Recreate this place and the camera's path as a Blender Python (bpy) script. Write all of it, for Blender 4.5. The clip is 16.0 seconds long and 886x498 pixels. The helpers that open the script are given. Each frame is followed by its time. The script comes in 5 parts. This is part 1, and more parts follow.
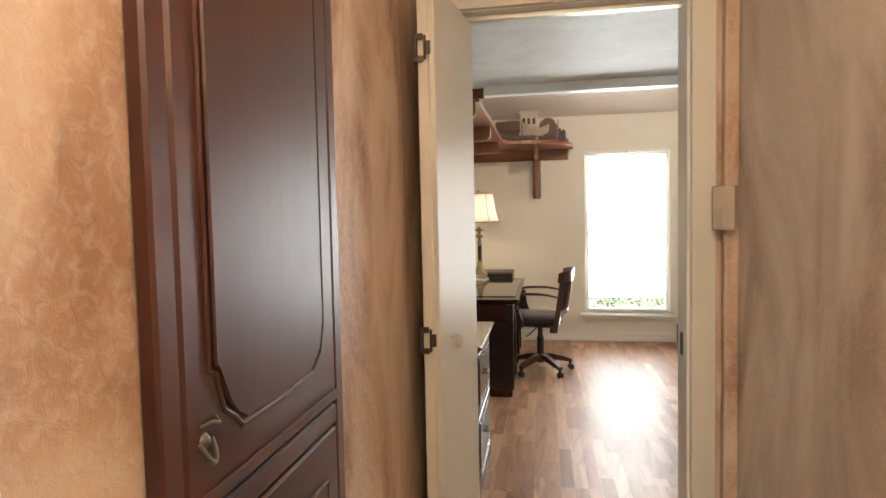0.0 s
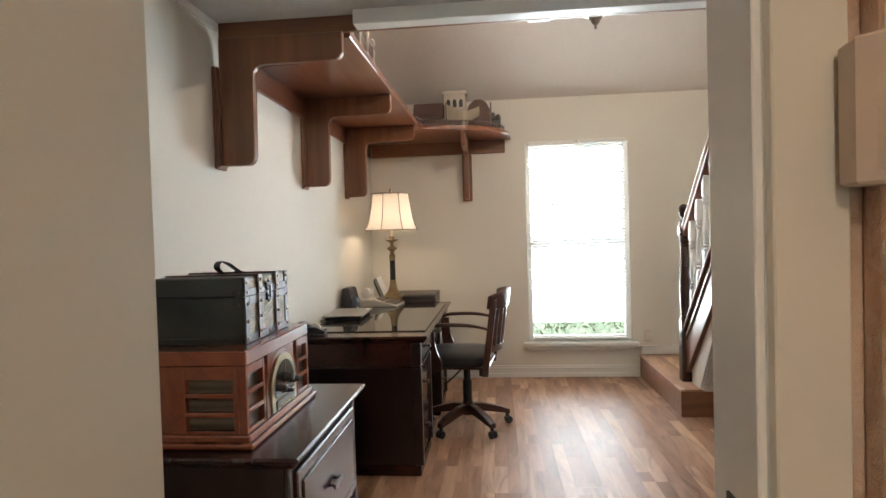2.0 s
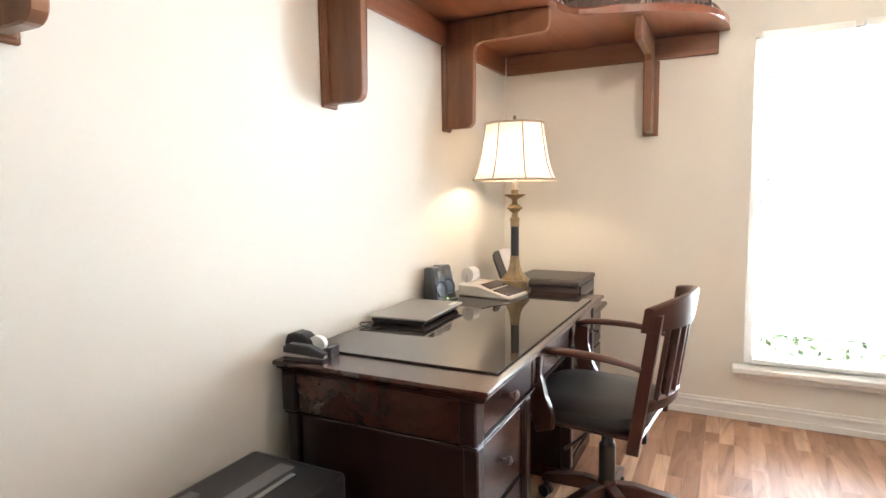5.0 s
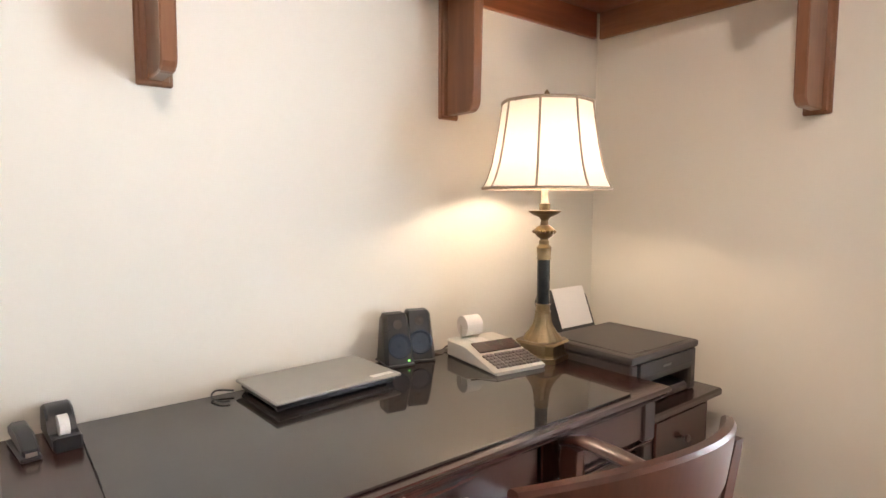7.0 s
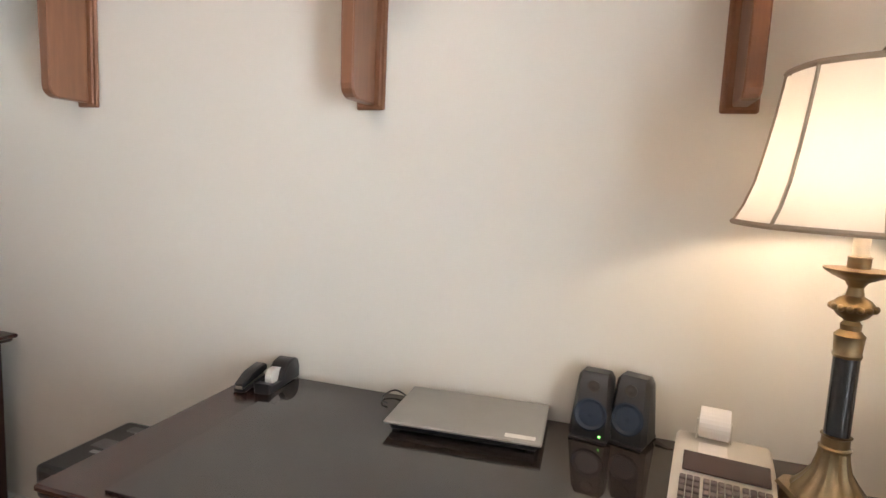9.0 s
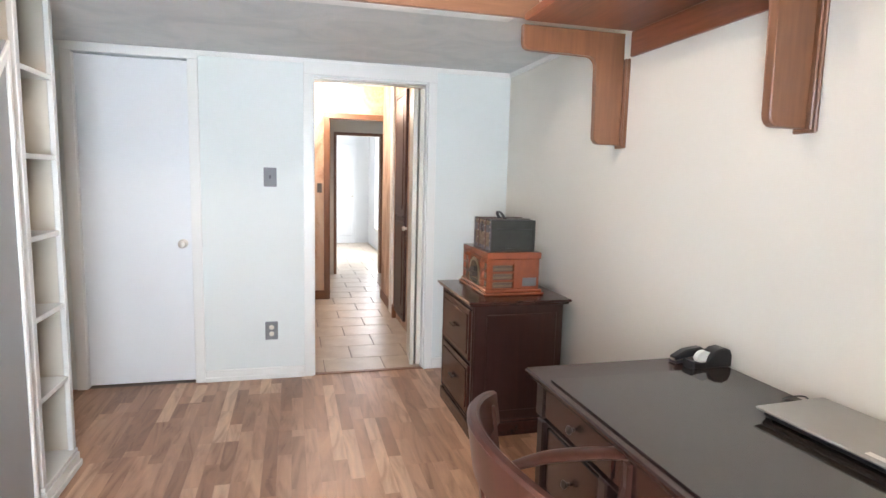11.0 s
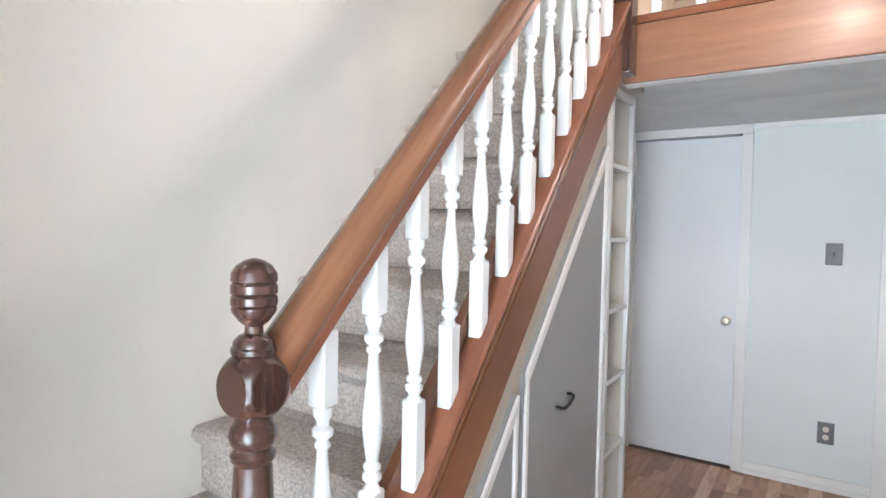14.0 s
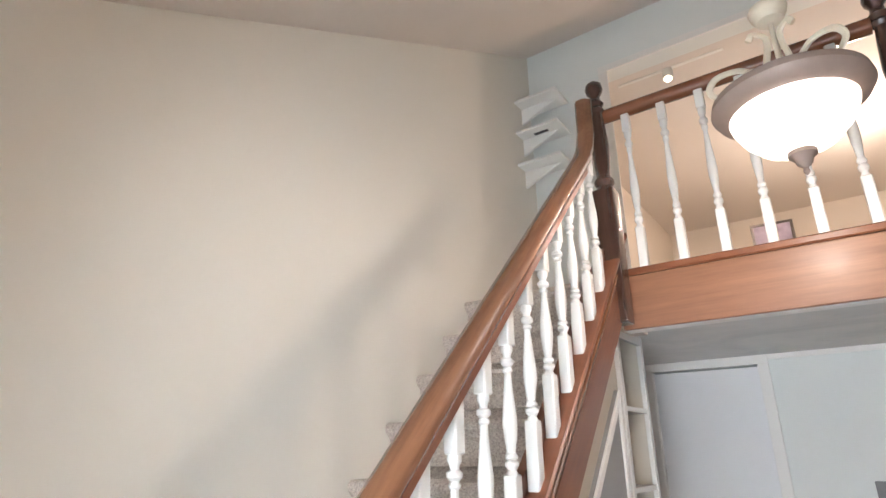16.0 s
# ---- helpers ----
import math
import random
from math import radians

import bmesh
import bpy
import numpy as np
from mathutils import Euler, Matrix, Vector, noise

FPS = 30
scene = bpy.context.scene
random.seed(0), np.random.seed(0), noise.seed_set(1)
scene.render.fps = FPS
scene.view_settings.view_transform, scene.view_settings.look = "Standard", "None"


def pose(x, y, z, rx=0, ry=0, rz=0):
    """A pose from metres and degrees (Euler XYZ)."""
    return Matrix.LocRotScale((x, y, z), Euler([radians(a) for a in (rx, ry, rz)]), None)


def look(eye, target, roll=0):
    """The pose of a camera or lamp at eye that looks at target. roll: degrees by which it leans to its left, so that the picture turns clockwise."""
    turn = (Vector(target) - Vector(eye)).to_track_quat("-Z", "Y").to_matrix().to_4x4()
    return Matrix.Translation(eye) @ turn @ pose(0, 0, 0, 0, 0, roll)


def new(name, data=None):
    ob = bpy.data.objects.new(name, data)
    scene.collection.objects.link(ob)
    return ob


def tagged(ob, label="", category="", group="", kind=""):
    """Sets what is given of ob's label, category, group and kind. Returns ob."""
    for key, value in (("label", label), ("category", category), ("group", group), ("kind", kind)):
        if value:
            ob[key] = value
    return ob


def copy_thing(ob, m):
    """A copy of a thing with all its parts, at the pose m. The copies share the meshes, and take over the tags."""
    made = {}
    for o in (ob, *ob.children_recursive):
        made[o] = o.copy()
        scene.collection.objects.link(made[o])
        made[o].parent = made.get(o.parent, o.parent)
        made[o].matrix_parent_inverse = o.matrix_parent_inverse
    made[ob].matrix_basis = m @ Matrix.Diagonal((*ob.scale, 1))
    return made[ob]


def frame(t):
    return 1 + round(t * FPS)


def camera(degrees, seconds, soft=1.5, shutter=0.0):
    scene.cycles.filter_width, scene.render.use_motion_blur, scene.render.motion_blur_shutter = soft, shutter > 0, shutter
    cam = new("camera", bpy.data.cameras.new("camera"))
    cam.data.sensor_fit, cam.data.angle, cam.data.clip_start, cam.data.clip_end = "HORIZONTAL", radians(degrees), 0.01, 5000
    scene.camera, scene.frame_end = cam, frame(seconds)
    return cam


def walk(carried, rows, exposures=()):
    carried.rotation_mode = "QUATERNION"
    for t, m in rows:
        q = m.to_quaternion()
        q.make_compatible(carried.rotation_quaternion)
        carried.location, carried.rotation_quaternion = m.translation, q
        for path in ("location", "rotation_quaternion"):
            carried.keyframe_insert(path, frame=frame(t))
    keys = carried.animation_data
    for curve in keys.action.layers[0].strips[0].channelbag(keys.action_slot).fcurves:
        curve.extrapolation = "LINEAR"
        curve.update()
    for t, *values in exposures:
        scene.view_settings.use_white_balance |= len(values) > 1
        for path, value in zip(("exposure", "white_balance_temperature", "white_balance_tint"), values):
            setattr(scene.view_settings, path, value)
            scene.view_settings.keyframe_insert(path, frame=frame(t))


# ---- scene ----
cam = camera(75.5, 16.0)
PATH = [
    (0, (0.902, -1.99, 1.309), (0.557, -0.022, 1.207), -1.2),
    (0.5, (0.968, -1.712, 1.296), (0.745, 0.273, 1.2), -1.5),
    (1, (1.043, -1.378, 1.273), (0.861, 0.612, 1.19), -1.8),
    (1.5, (1.087, -1.045, 1.257), (0.925, 0.947, 1.191), -1.6),
    (2, (1.086, -0.714, 1.229), (0.896, 1.276, 1.181), -1.7),
    (2.5, (1.032, -0.425, 1.183), (0.66, 1.54, 1.141), -1.6),
    (3, (0.986, -0.201, 1.159), (0.301, 1.675, 1.051), -1.1),
    (3.5, (0.943, 0.033, 1.163), (0.171, 1.871, 1.005), -0.8),
    (4, (0.978, 0.262, 1.177), (0.202, 2.097, 1.005), -0.7),
    (4.2, (1.018, 0.373, 1.198), (0.245, 2.21, 1.025), -0.7),
    (6.3, (1.486, 1.666, 1.227), (0.178, 3.168, 1.042), -0.6),
    (6.5, (1.478, 1.797, 1.223), (0.108, 3.244, 1.055), -0.4),
    (7, (1.539, 2.128, 1.245), (-0.018, 3.372, 1.071), 0.2),
    (7.5, (1.562, 2.405, 1.257), (-0.224, 3.289, 1.085), 0.8),
    (8, (1.506, 2.664, 1.269), (-0.446, 3.067, 1.098), 1.5),
    (8.2, (1.473, 2.738, 1.275), (-0.508, 2.946, 1.104), 1.9),
    (10.3, (1.463, 3.766, 1.405), (0.366, 2.118, 1.121), 1.3),
    (10.5, (1.456, 3.806, 1.376), (0.531, 2.052, 1.113), 1.3),
    (11, (1.481, 3.866, 1.354), (0.974, 1.947, 1.109), 1.4),
    (11.5, (1.526, 3.869, 1.342), (1.392, 1.887, 1.104), 1.4),
    (12, (1.557, 3.849, 1.33), (1.754, 1.873, 1.09), 1.3),
    (12.5, (1.599, 3.85, 1.336), (2.105, 1.931, 1.088), 1.3),
    (13, (1.639, 3.861, 1.341), (2.396, 2.027, 1.095), 1.2),
    (13.5, (1.669, 3.865, 1.361), (2.637, 2.129, 1.128), 1.1),
    (14, (1.685, 3.857, 1.442), (2.785, 2.189, 1.367), 1.1),
    (14.5, (1.685, 3.858, 1.499), (2.843, 2.246, 1.746), 0.3),
    (15, (1.669, 3.871, 1.524), (2.83, 2.304, 1.971), 0.5),
    (15.5, (1.64, 3.888, 1.546), (2.779, 2.347, 2.12), -0.1),
    (16, (1.594, 3.902, 1.557), (2.694, 2.373, 2.228), -0.6),
]
EXPOSURES = ((0.0, 0.16, 7000, 8), (0.5, 0.28, 7000, 8), (1.5, -0.16, 6750, 8), (2.0, -0.2, 6550, 8), (2.5, -0.1, 6300, 8), (3.0, 0.28, 6250, 8), (3.5, 0.52, 6200, 8), (4.0, 0.76, 6200, 8), (6.5, 0.65, 6500, 13), (8.0, -0.1, 6500, 13), (10.5, 0.25, 6250, 12), (11.0, 0.3, 6200, 12), (12.5, 0.05, 6000, 12), (13.5, 0.0, 5950, 11), (14.5, -0.25, 6150, 12), (15.0, -0.35, 6300, 13), (16.0, -0.38, 6500, 14))
walk(cam, [(t, look(eye, target, roll)) for t, eye, target, roll in PATH], EXPOSURES)
WINDOW_POWER = 94

# ---- world, sun, large lights ----
world = bpy.data.worlds.new("world")
scene.world = world
world.use_nodes = True
wn = world.node_tree
sky = wn.nodes.new("ShaderNodeTexSky")
sky.sky_type = "NISHITA"
sky.sun_disc = False
sky.sun_elevation, sky.sun_rotation = radians(40), radians(267)
wn.nodes["Background"].inputs["Strength"].default_value = 0.12
wn.links.new(sky.outputs["Color"], wn.nodes["Background"].inputs["Color"])


def lamp(name, kind, m, power, color, size=0.1, size_y=0.0):
    data = bpy.data.lights.new(name, kind)
    data.energy, data.color = power, color
    if kind == "AREA":
        data.shape, data.size, data.size_y = "RECTANGLE", size, size_y or size
    elif kind == "SUN":
        data.angle = size
    else:
        data.shadow_soft_size = size
    ob = new(name, data)
    ob.matrix_world = m
    return ob


lamp("sun", "SUN", look((-7, -0.3, 6), (0, 0, 0)), 4.5, (1, 0.95, 0.86), 0.009)
lamp("window_daylight", "AREA", look((1.76, 4.34, 1.20), (1.76, 0, 1.12)), WINDOW_POWER, (0.84, 0.92, 1.0), 0.84, 1.52).data.spread = radians(126)
lamp("desk_lamp_bulb", "POINT", pose(0.293, 3.545, 1.36), 7.0, (1, 0.78, 0.57), 0.035)
lamp("pendant_bulb", "POINT", pose(1.605, 2.24, 2.40), 46, (1, 0.83, 0.70), 0.07)
lamp("hall_bulb", "POINT", pose(1.06, -2.05, 2.12), 32, (1, 0.86, 0.70), 0.07)
lamp("track_light_bulb", "SPOT", look((2.20, 0.10, 3.60), (2.5, -0.6, 2.6)), 60, (1, 0.84, 0.70), 0.03).data.spot_size = radians(120)
# Added fill without a fixture, brightens the loft room beyond the track light.
lamp("loft_room_fill", "POINT", pose(1.2, -1.0, 3.6), 70, (1, 0.82, 0.68), 0.08)
lamp("far_room_daylight", "AREA", look((0.02, -6.15, 1.25), (1.5, -6.0, 1.0)), 80, (0.95, 0.98, 1.0), 1.2, 1.8)

# ---- materials ----


def node_mat(name, rough=0.5, metal=0.0):
    m = bpy.data.materials.new(name)
    m.use_nodes = True
    nt = m.node_tree
    b = nt.nodes["Principled BSDF"]
    b.inputs["Roughness"].default_value, b.inputs["Metallic"].default_value = rough, metal
    return m, nt, b


def mixed(nt, fac, a, b):
    mix = nt.nodes.new("ShaderNodeMix")
    mix.data_type = "RGBA"
    for slot, v in ((6, a), (7, b)):
        if isinstance(v, tuple):
            mix.inputs[slot].default_value = (*v[:3], 1)
        else:
            nt.links.new(v, mix.inputs[slot])
    if isinstance(fac, (int, float)):
        mix.inputs[0].default_value = fac
    else:
        nt.links.new(fac, mix.inputs[0])
    return mix.outputs[2]


def noise_tex(nt, scale, detail=4.0, stretch=(1, 1, 1), rough=0.55, distort=0.0, slope=0.0):
    co = nt.nodes.new("ShaderNodeTexCoord")
    mp = nt.nodes.new("ShaderNodeMapping")
    mp.inputs["Scale"].default_value = stretch
    if slope:
        turn = nt.nodes.new("ShaderNodeMapping")
        turn.inputs["Rotation"].default_value = (radians(slope), 0, 0)
        nt.links.new(co.outputs["Object"], turn.inputs["Vector"])
        nt.links.new(turn.outputs["Vector"], mp.inputs["Vector"])
    else:
        nt.links.new(co.outputs["Object"], mp.inputs["Vector"])
    n = nt.nodes.new("ShaderNodeTexNoise")
    n.inputs["Scale"].default_value, n.inputs["Detail"].default_value = scale, detail
    n.inputs["Roughness"].default_value, n.inputs["Distortion"].default_value = rough, distort
    nt.links.new(mp.outputs["Vector"], n.inputs["Vector"])
    return n.outputs["Fac"]


def ramp(nt, fac, stops):
    r = nt.nodes.new("ShaderNodeValToRGB")
    el = r.color_ramp.elements
    el[0].position, el[0].color = stops[0][0], (*stops[0][1], 1)
    el[1].position, el[1].color = stops[-1][0], (*stops[-1][1], 1)
    for p, c in stops[1:-1]:
        e = el.new(p)
        e.color = (*c, 1)
    nt.links.new(fac, r.inputs["Fac"])
    return r.outputs["Color"]


def bump(nt, b, height, strength, distance=0.002):
    n = nt.nodes.new("ShaderNodeBump")
    n.inputs["Strength"].default_value, n.inputs["Distance"].default_value = strength, distance
    nt.links.new(height, n.inputs["Height"])
    nt.links.new(n.outputs["Normal"], b.inputs["Normal"])


def paint(name, color, rough=0.6, grain=0.25, scale=90, distance=0.001, vary=0.05):
    m, nt, b = node_mat(name, rough)
    big = noise_tex(nt, 1.7, 3)
    dark = tuple(c * (1 - vary) for c in color)
    nt.links.new(mixed(nt, big, dark, color), b.inputs["Base Color"])
    bump(nt, b, noise_tex(nt, scale, 3), grain, distance)
    return m


def wood(name, dark, light, rough=0.35, axis=2, scale=6.0, coat=0.0, slope=0.0):
    m, nt, b = node_mat(name, rough)
    stretch = [1.0, 1.0, 1.0]
    stretch[axis] = 0.07
    fine = noise_tex(nt, scale * 14, 5, tuple(stretch), 0.65, 0.0, slope)
    broad = noise_tex(nt, scale, 4, tuple(stretch), 0.6, 1.6, slope)
    mid = mixed(nt, 0.35, broad, fine)
    col = ramp(nt, mid, [(0.28, dark), (0.5, tuple((a + c) / 2 for a, c in zip(dark, light))), (0.72, light)])
    nt.links.new(col, b.inputs["Base Color"])
    b.inputs["Coat Weight"].default_value, b.inputs["Coat Roughness"].default_value = coat, 0.12
    bump(nt, b, fine, 0.12, 0.0006)
    return m


def plain(name, color, rough=0.4, metal=0.0, vary=0.15, scale=25.0):
    m, nt, b = node_mat(name, rough, metal)
    n = noise_tex(nt, scale, 4)
    nt.links.new(mixed(nt, n, tuple(c * (1 - vary) for c in color), tuple(min(1, c * (1 + vary)) for c in color)), b.inputs["Base Color"])
    bump(nt, b, noise_tex(nt, scale * 12, 2), 0.06, 0.0004)
    return m


def glow(name, color, strength):
    m, nt, b = node_mat(name, 0.5)
    b.inputs["Base Color"].default_value = (*color, 1)
    b.inputs["Emission Color"].default_value, b.inputs["Emission Strength"].default_value = (*color, 1), strength
    return m


def plaster(name, a, c, d, rough=0.7, relief=0.5, sheen=0.0):
    """Trowelled plaster: broad clouds, trowel marks and a coarse relief."""
    m, nt, b = node_mat(name, rough)
    cloud = noise_tex(nt, 2.6, 3, (1, 1, 0.45), 0.6, 1.6)
    col = ramp(nt, cloud, [(0.34, a), (0.48, c), (0.62, d)])
    marks = noise_tex(nt, 58, 4, (1, 1, 0.9), 0.7, 0.6)
    col2 = mixed(nt, ramp(nt, marks, [(0.45, (0, 0, 0)), (0.66, (0.28, 0.28, 0.28))]), col, (0.72, 0.65, 0.56))
    nt.links.new(col2, b.inputs["Base Color"])
    bump(nt, b, marks, relief, 0.004)
    return m


M_WALL = paint("wall_cream_paint", (0.76, 0.73, 0.65), 0.62, 0.22, 60, 0.0015)
M_WALL_S = paint("wall_pale_grey_paint", (0.75, 0.78, 0.75), 0.6, 0.2, 60, 0.0015)
M_CEIL = paint("ceiling_paint", (0.72, 0.665, 0.61), 0.75, 0.5, 30, 0.004)
M_CEIL_LOFT = plaster("loft_underside_texture", (0.58, 0.605, 0.595), (0.64, 0.66, 0.645), (0.69, 0.70, 0.685), 0.6, 0.8)
M_TRIM = paint("trim_white_gloss", (0.80, 0.79, 0.75), 0.3, 0.1, 60, 0.0005, 0.03)
M_DOOR = paint("door_white_paint", (0.78, 0.79, 0.79), 0.38, 0.12, 50, 0.0006, 0.03)
M_BIFOLD = paint("bifold_cream_paint", (0.70, 0.66, 0.56), 0.42, 0.15, 35, 0.0008, 0.05)
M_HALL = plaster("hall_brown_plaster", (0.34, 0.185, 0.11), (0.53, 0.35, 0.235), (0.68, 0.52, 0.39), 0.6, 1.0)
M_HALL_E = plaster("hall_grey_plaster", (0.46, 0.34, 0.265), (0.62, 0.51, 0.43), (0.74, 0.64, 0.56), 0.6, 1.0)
M_CASING_BR = wood("brown_casing_wood", (0.13, 0.055, 0.025), (0.25, 0.11, 0.05), 0.4, 2)
M_CHERRY = wood("cherry_shelf_wood", (0.10, 0.028, 0.012), (0.30, 0.10, 0.045), 0.28, 1, 5, 0.4)
M_CHERRY_V = wood("cherry_bracket_wood", (0.115, 0.044, 0.022), (0.27, 0.118, 0.054), 0.34, 2, 5, 0.25)
M_DARK = wood("dark_mahogany_wood", (0.018, 0.006, 0.005), (0.055, 0.018, 0.013), 0.24, 1, 6, 0.12)
M_DARK_V = wood("dark_mahogany_upright", (0.015, 0.006, 0.005), (0.045, 0.015, 0.011), 0.3, 2, 6, 0.08)
M_DESK_V = wood("desk_black_mahogany", (0.009, 0.004, 0.004), (0.028, 0.010, 0.009), 0.3, 2, 6, 0.08)
M_NEWEL = wood("newel_dark_wood", (0.024, 0.011, 0.008), (0.066, 0.031, 0.021), 0.26, 2, 6, 0.4)
M_RAIL = wood("handrail_oak_wood", (0.070, 0.029, 0.016), (0.225, 0.100, 0.049), 0.27, 1, 7, 0.4, 45)
M_SHOE = wood("loft_rail_oak_wood", (0.09, 0.032, 0.017), (0.22, 0.085, 0.040), 0.27, 0, 7, 0.45)
M_STRING = wood("stringer_red_wood", (0.10, 0.036, 0.020), (0.22, 0.082, 0.040), 0.35, 1, 5, 0.3, 45)
M_FASCIA = wood("fascia_stained_pine", (0.145, 0.060, 0.030), (0.27, 0.127, 0.064), 0.42, 0, 8, 0.1)
M_CUP = wood("cupboard_red_mahogany", (0.030, 0.009, 0.006), (0.080, 0.024, 0.015), 0.38, 2, 5, 0.08)
M_GREY = paint("cupboard_grey_paint", (0.30, 0.30, 0.29), 0.5, 0.15, 60, 0.0008, 0.04)
M_BEIGE = paint("understair_beige_paint", (0.50, 0.46, 0.38), 0.55, 0.15, 60, 0.0008, 0.04)


def carpet_material():
    m, nt, b = node_mat("grey_beige_carpet", 0.95)
    speck = noise_tex(nt, 110, 4, (1, 1, 1), 0.85)
    broad = noise_tex(nt, 9, 4)
    col = ramp(nt, speck, [(0.36, (0.33, 0.275, 0.235)), (0.5, (0.56, 0.505, 0.45)), (0.62, (0.74, 0.68, 0.61))])
    nt.links.new(mixed(nt, ramp(nt, broad, [(0.3, (0, 0, 0)), (0.8, (0.35, 0.35, 0.35))]), col, (0.56, 0.51, 0.455)), b.inputs["Base Color"])
    bump(nt, b, speck, 1.0, 0.006)
    return m


def laminate_material():
    """Boards printed with three rows of short staves; each stave has its own tone."""
    m, nt, b = node_mat("acacia_laminate", 0.4)
    b.inputs["Specular IOR Level"].default_value = 0.42
    b.inputs["Coat Weight"].default_value, b.inputs["Coat Roughness"].default_value = 0.12, 0.25
    co = nt.nodes.new("ShaderNodeTexCoord")
    info = nt.nodes.new("ShaderNodeObjectInfo")
    add = nt.nodes.new("ShaderNodeVectorMath")
    add.operation = "MULTIPLY_ADD"
    add.inputs[1].default_value = (0, 7.3, 0)
    nt.links.new(info.outputs["Random"], add.inputs[0])
    nt.links.new(co.outputs["Object"], add.inputs[2])
    rot = nt.nodes.new("ShaderNodeMapping")
    rot.inputs["Rotation"].default_value = (0, 0, math.pi / 2)
    nt.links.new(add.outputs[0], rot.inputs["Vector"])
    br = nt.nodes.new("ShaderNodeTexBrick")
    br.offset, br.offset_frequency, br.squash = 0.37, 2, 1.0
    for k, v in (("Scale", 1.0), ("Mortar Size", 0.0006), ("Mortar Smooth", 0.0), ("Bias", 0.0), ("Brick Width", 0.52), ("Row Height", 0.065)):
        br.inputs[k].default_value = v
    br.inputs["Color1"].default_value, br.inputs["Color2"].default_value = (0, 0, 0, 1), (1, 1, 1, 1)
    br.inputs["Mortar"].default_value = (0.3, 0.3, 0.3, 1)
    nt.links.new(rot.outputs["Vector"], br.inputs["Vector"])
    tone = br.outputs["Color"]
    grain_co = nt.nodes.new("ShaderNodeVectorMath")
    grain_co.operation = "MULTIPLY_ADD"
    grain_co.inputs[1].default_value = (3.1, 9.7, 0)
    nt.links.new(tone, grain_co.inputs[0])
    nt.links.new(add.outputs[0], grain_co.inputs[2])
    mp = nt.nodes.new("ShaderNodeMapping")
    mp.inputs["Scale"].default_value = (1, 0.16, 1)
    nt.links.new(grain_co.outputs[0], mp.inputs["Vector"])
    g = nt.nodes.new("ShaderNodeTexNoise")
    for k, v in (("Scale", 9), ("Detail", 5), ("Roughness", 0.55), ("Distortion", 2.6)):
        g.inputs[k].default_value = v
    nt.links.new(mp.outputs["Vector"], g.inputs["Vector"])
    base = ramp(nt, tone, [(0.0, (0.28, 0.145, 0.085)), (0.35, (0.40, 0.225, 0.135)), (0.7, (0.50, 0.30, 0.19)), (1.0, (0.62, 0.41, 0.275))])
    veins = ramp(nt, g.outputs["Fac"], [(0.30, (0.62, 0.54, 0.48)), (0.46, (0.93, 0.91, 0.89)), (0.66, (1.14, 1.12, 1.08))])
    mul = nt.nodes.new("ShaderNodeMix")
    mul.data_type, mul.blend_type = "RGBA", "MULTIPLY"
    mul.inputs[0].default_value = 1.0
    nt.links.new(base, mul.inputs[6])
    nt.links.new(veins, mul.inputs[7])
    nt.links.new(mul.outputs[2], b.inputs["Base Color"])
    bump(nt, b, g.outputs["Fac"], 0.10, 0.0005)
    return m


def tile_material():
    m, nt, b = node_mat("beige_floor_tile", 0.35)
    info = nt.nodes.new("ShaderNodeObjectInfo")
    n = noise_tex(nt, 7, 5, (1, 1, 1), 0.6, 0.6)
    col = ramp(nt, n, [(0.3, (0.46, 0.37, 0.29)), (0.7, (0.62, 0.54, 0.44))])
    nt.links.new(mixed(nt, info.outputs["Random"], col, mixed(nt, 0.25, col, (0.42, 0.32, 0.24))), b.inputs["Base Color"])
    bump(nt, b, noise_tex(nt, 60, 3), 0.2, 0.001)
    return m


M_CARPET, M_LAMINATE, M_TILE = carpet_material(), laminate_material(), tile_material()
M_GROUT = plain("tile_grout", (0.22, 0.17, 0.13), 0.9)
M_NICKEL = plain("satin_nickel", (0.62, 0.58, 0.50), 0.3, 1.0)
M_BRASS = plain("antique_brass", (0.27, 0.20, 0.115), 0.36, 1.0, 0.45)
M_BRONZE = plain("dark_bronze", (0.10, 0.085, 0.075), 0.4, 0.8)
M_BLACK = plain("black_plastic", (0.018, 0.018, 0.02), 0.3)
M_IVORY = plain("ivory_plastic", (0.68, 0.62, 0.52), 0.4)
# Ivory of the hall sensor, darkened so the colour holds its shade.
M_SENSOR = plain("shaded_ivory_plastic", (0.52, 0.42, 0.33), 0.45)
M_WHITE = paint("white_baluster_gloss", (0.66, 0.66, 0.63), 0.22, 0.05, 50, 0.0004, 0.02)
M_PLATE = plain("grey_steel_plate", (0.16, 0.155, 0.16), 0.5, 0.0)

# ---- building helpers ----


def box(bm, x0, x1, y0, y1, z0, z1, bev=0.0):
    """One box, its edges chamfered by bev."""
    vs = bmesh.ops.create_cube(bm, size=1.0)["verts"]
    for v in vs:
        v.co = Vector(((x0 + x1) / 2 + v.co.x * (x1 - x0), (y0 + y1) / 2 + v.co.y * (y1 - y0), (z0 + z1) / 2 + v.co.z * (z1 - z0)))
    if bev:
        es = list({e for v in vs for e in v.link_edges})
        bmesh.ops.bevel(bm, geom=es, offset=bev, segments=2 if bev > 0.006 else 1, profile=0.6, affect="EDGES")
    return bm


def boxes(*rows, bev=0.0):
    bm = bmesh.new()
    for r in rows:
        box(bm, *r, bev=bev)
    return bm


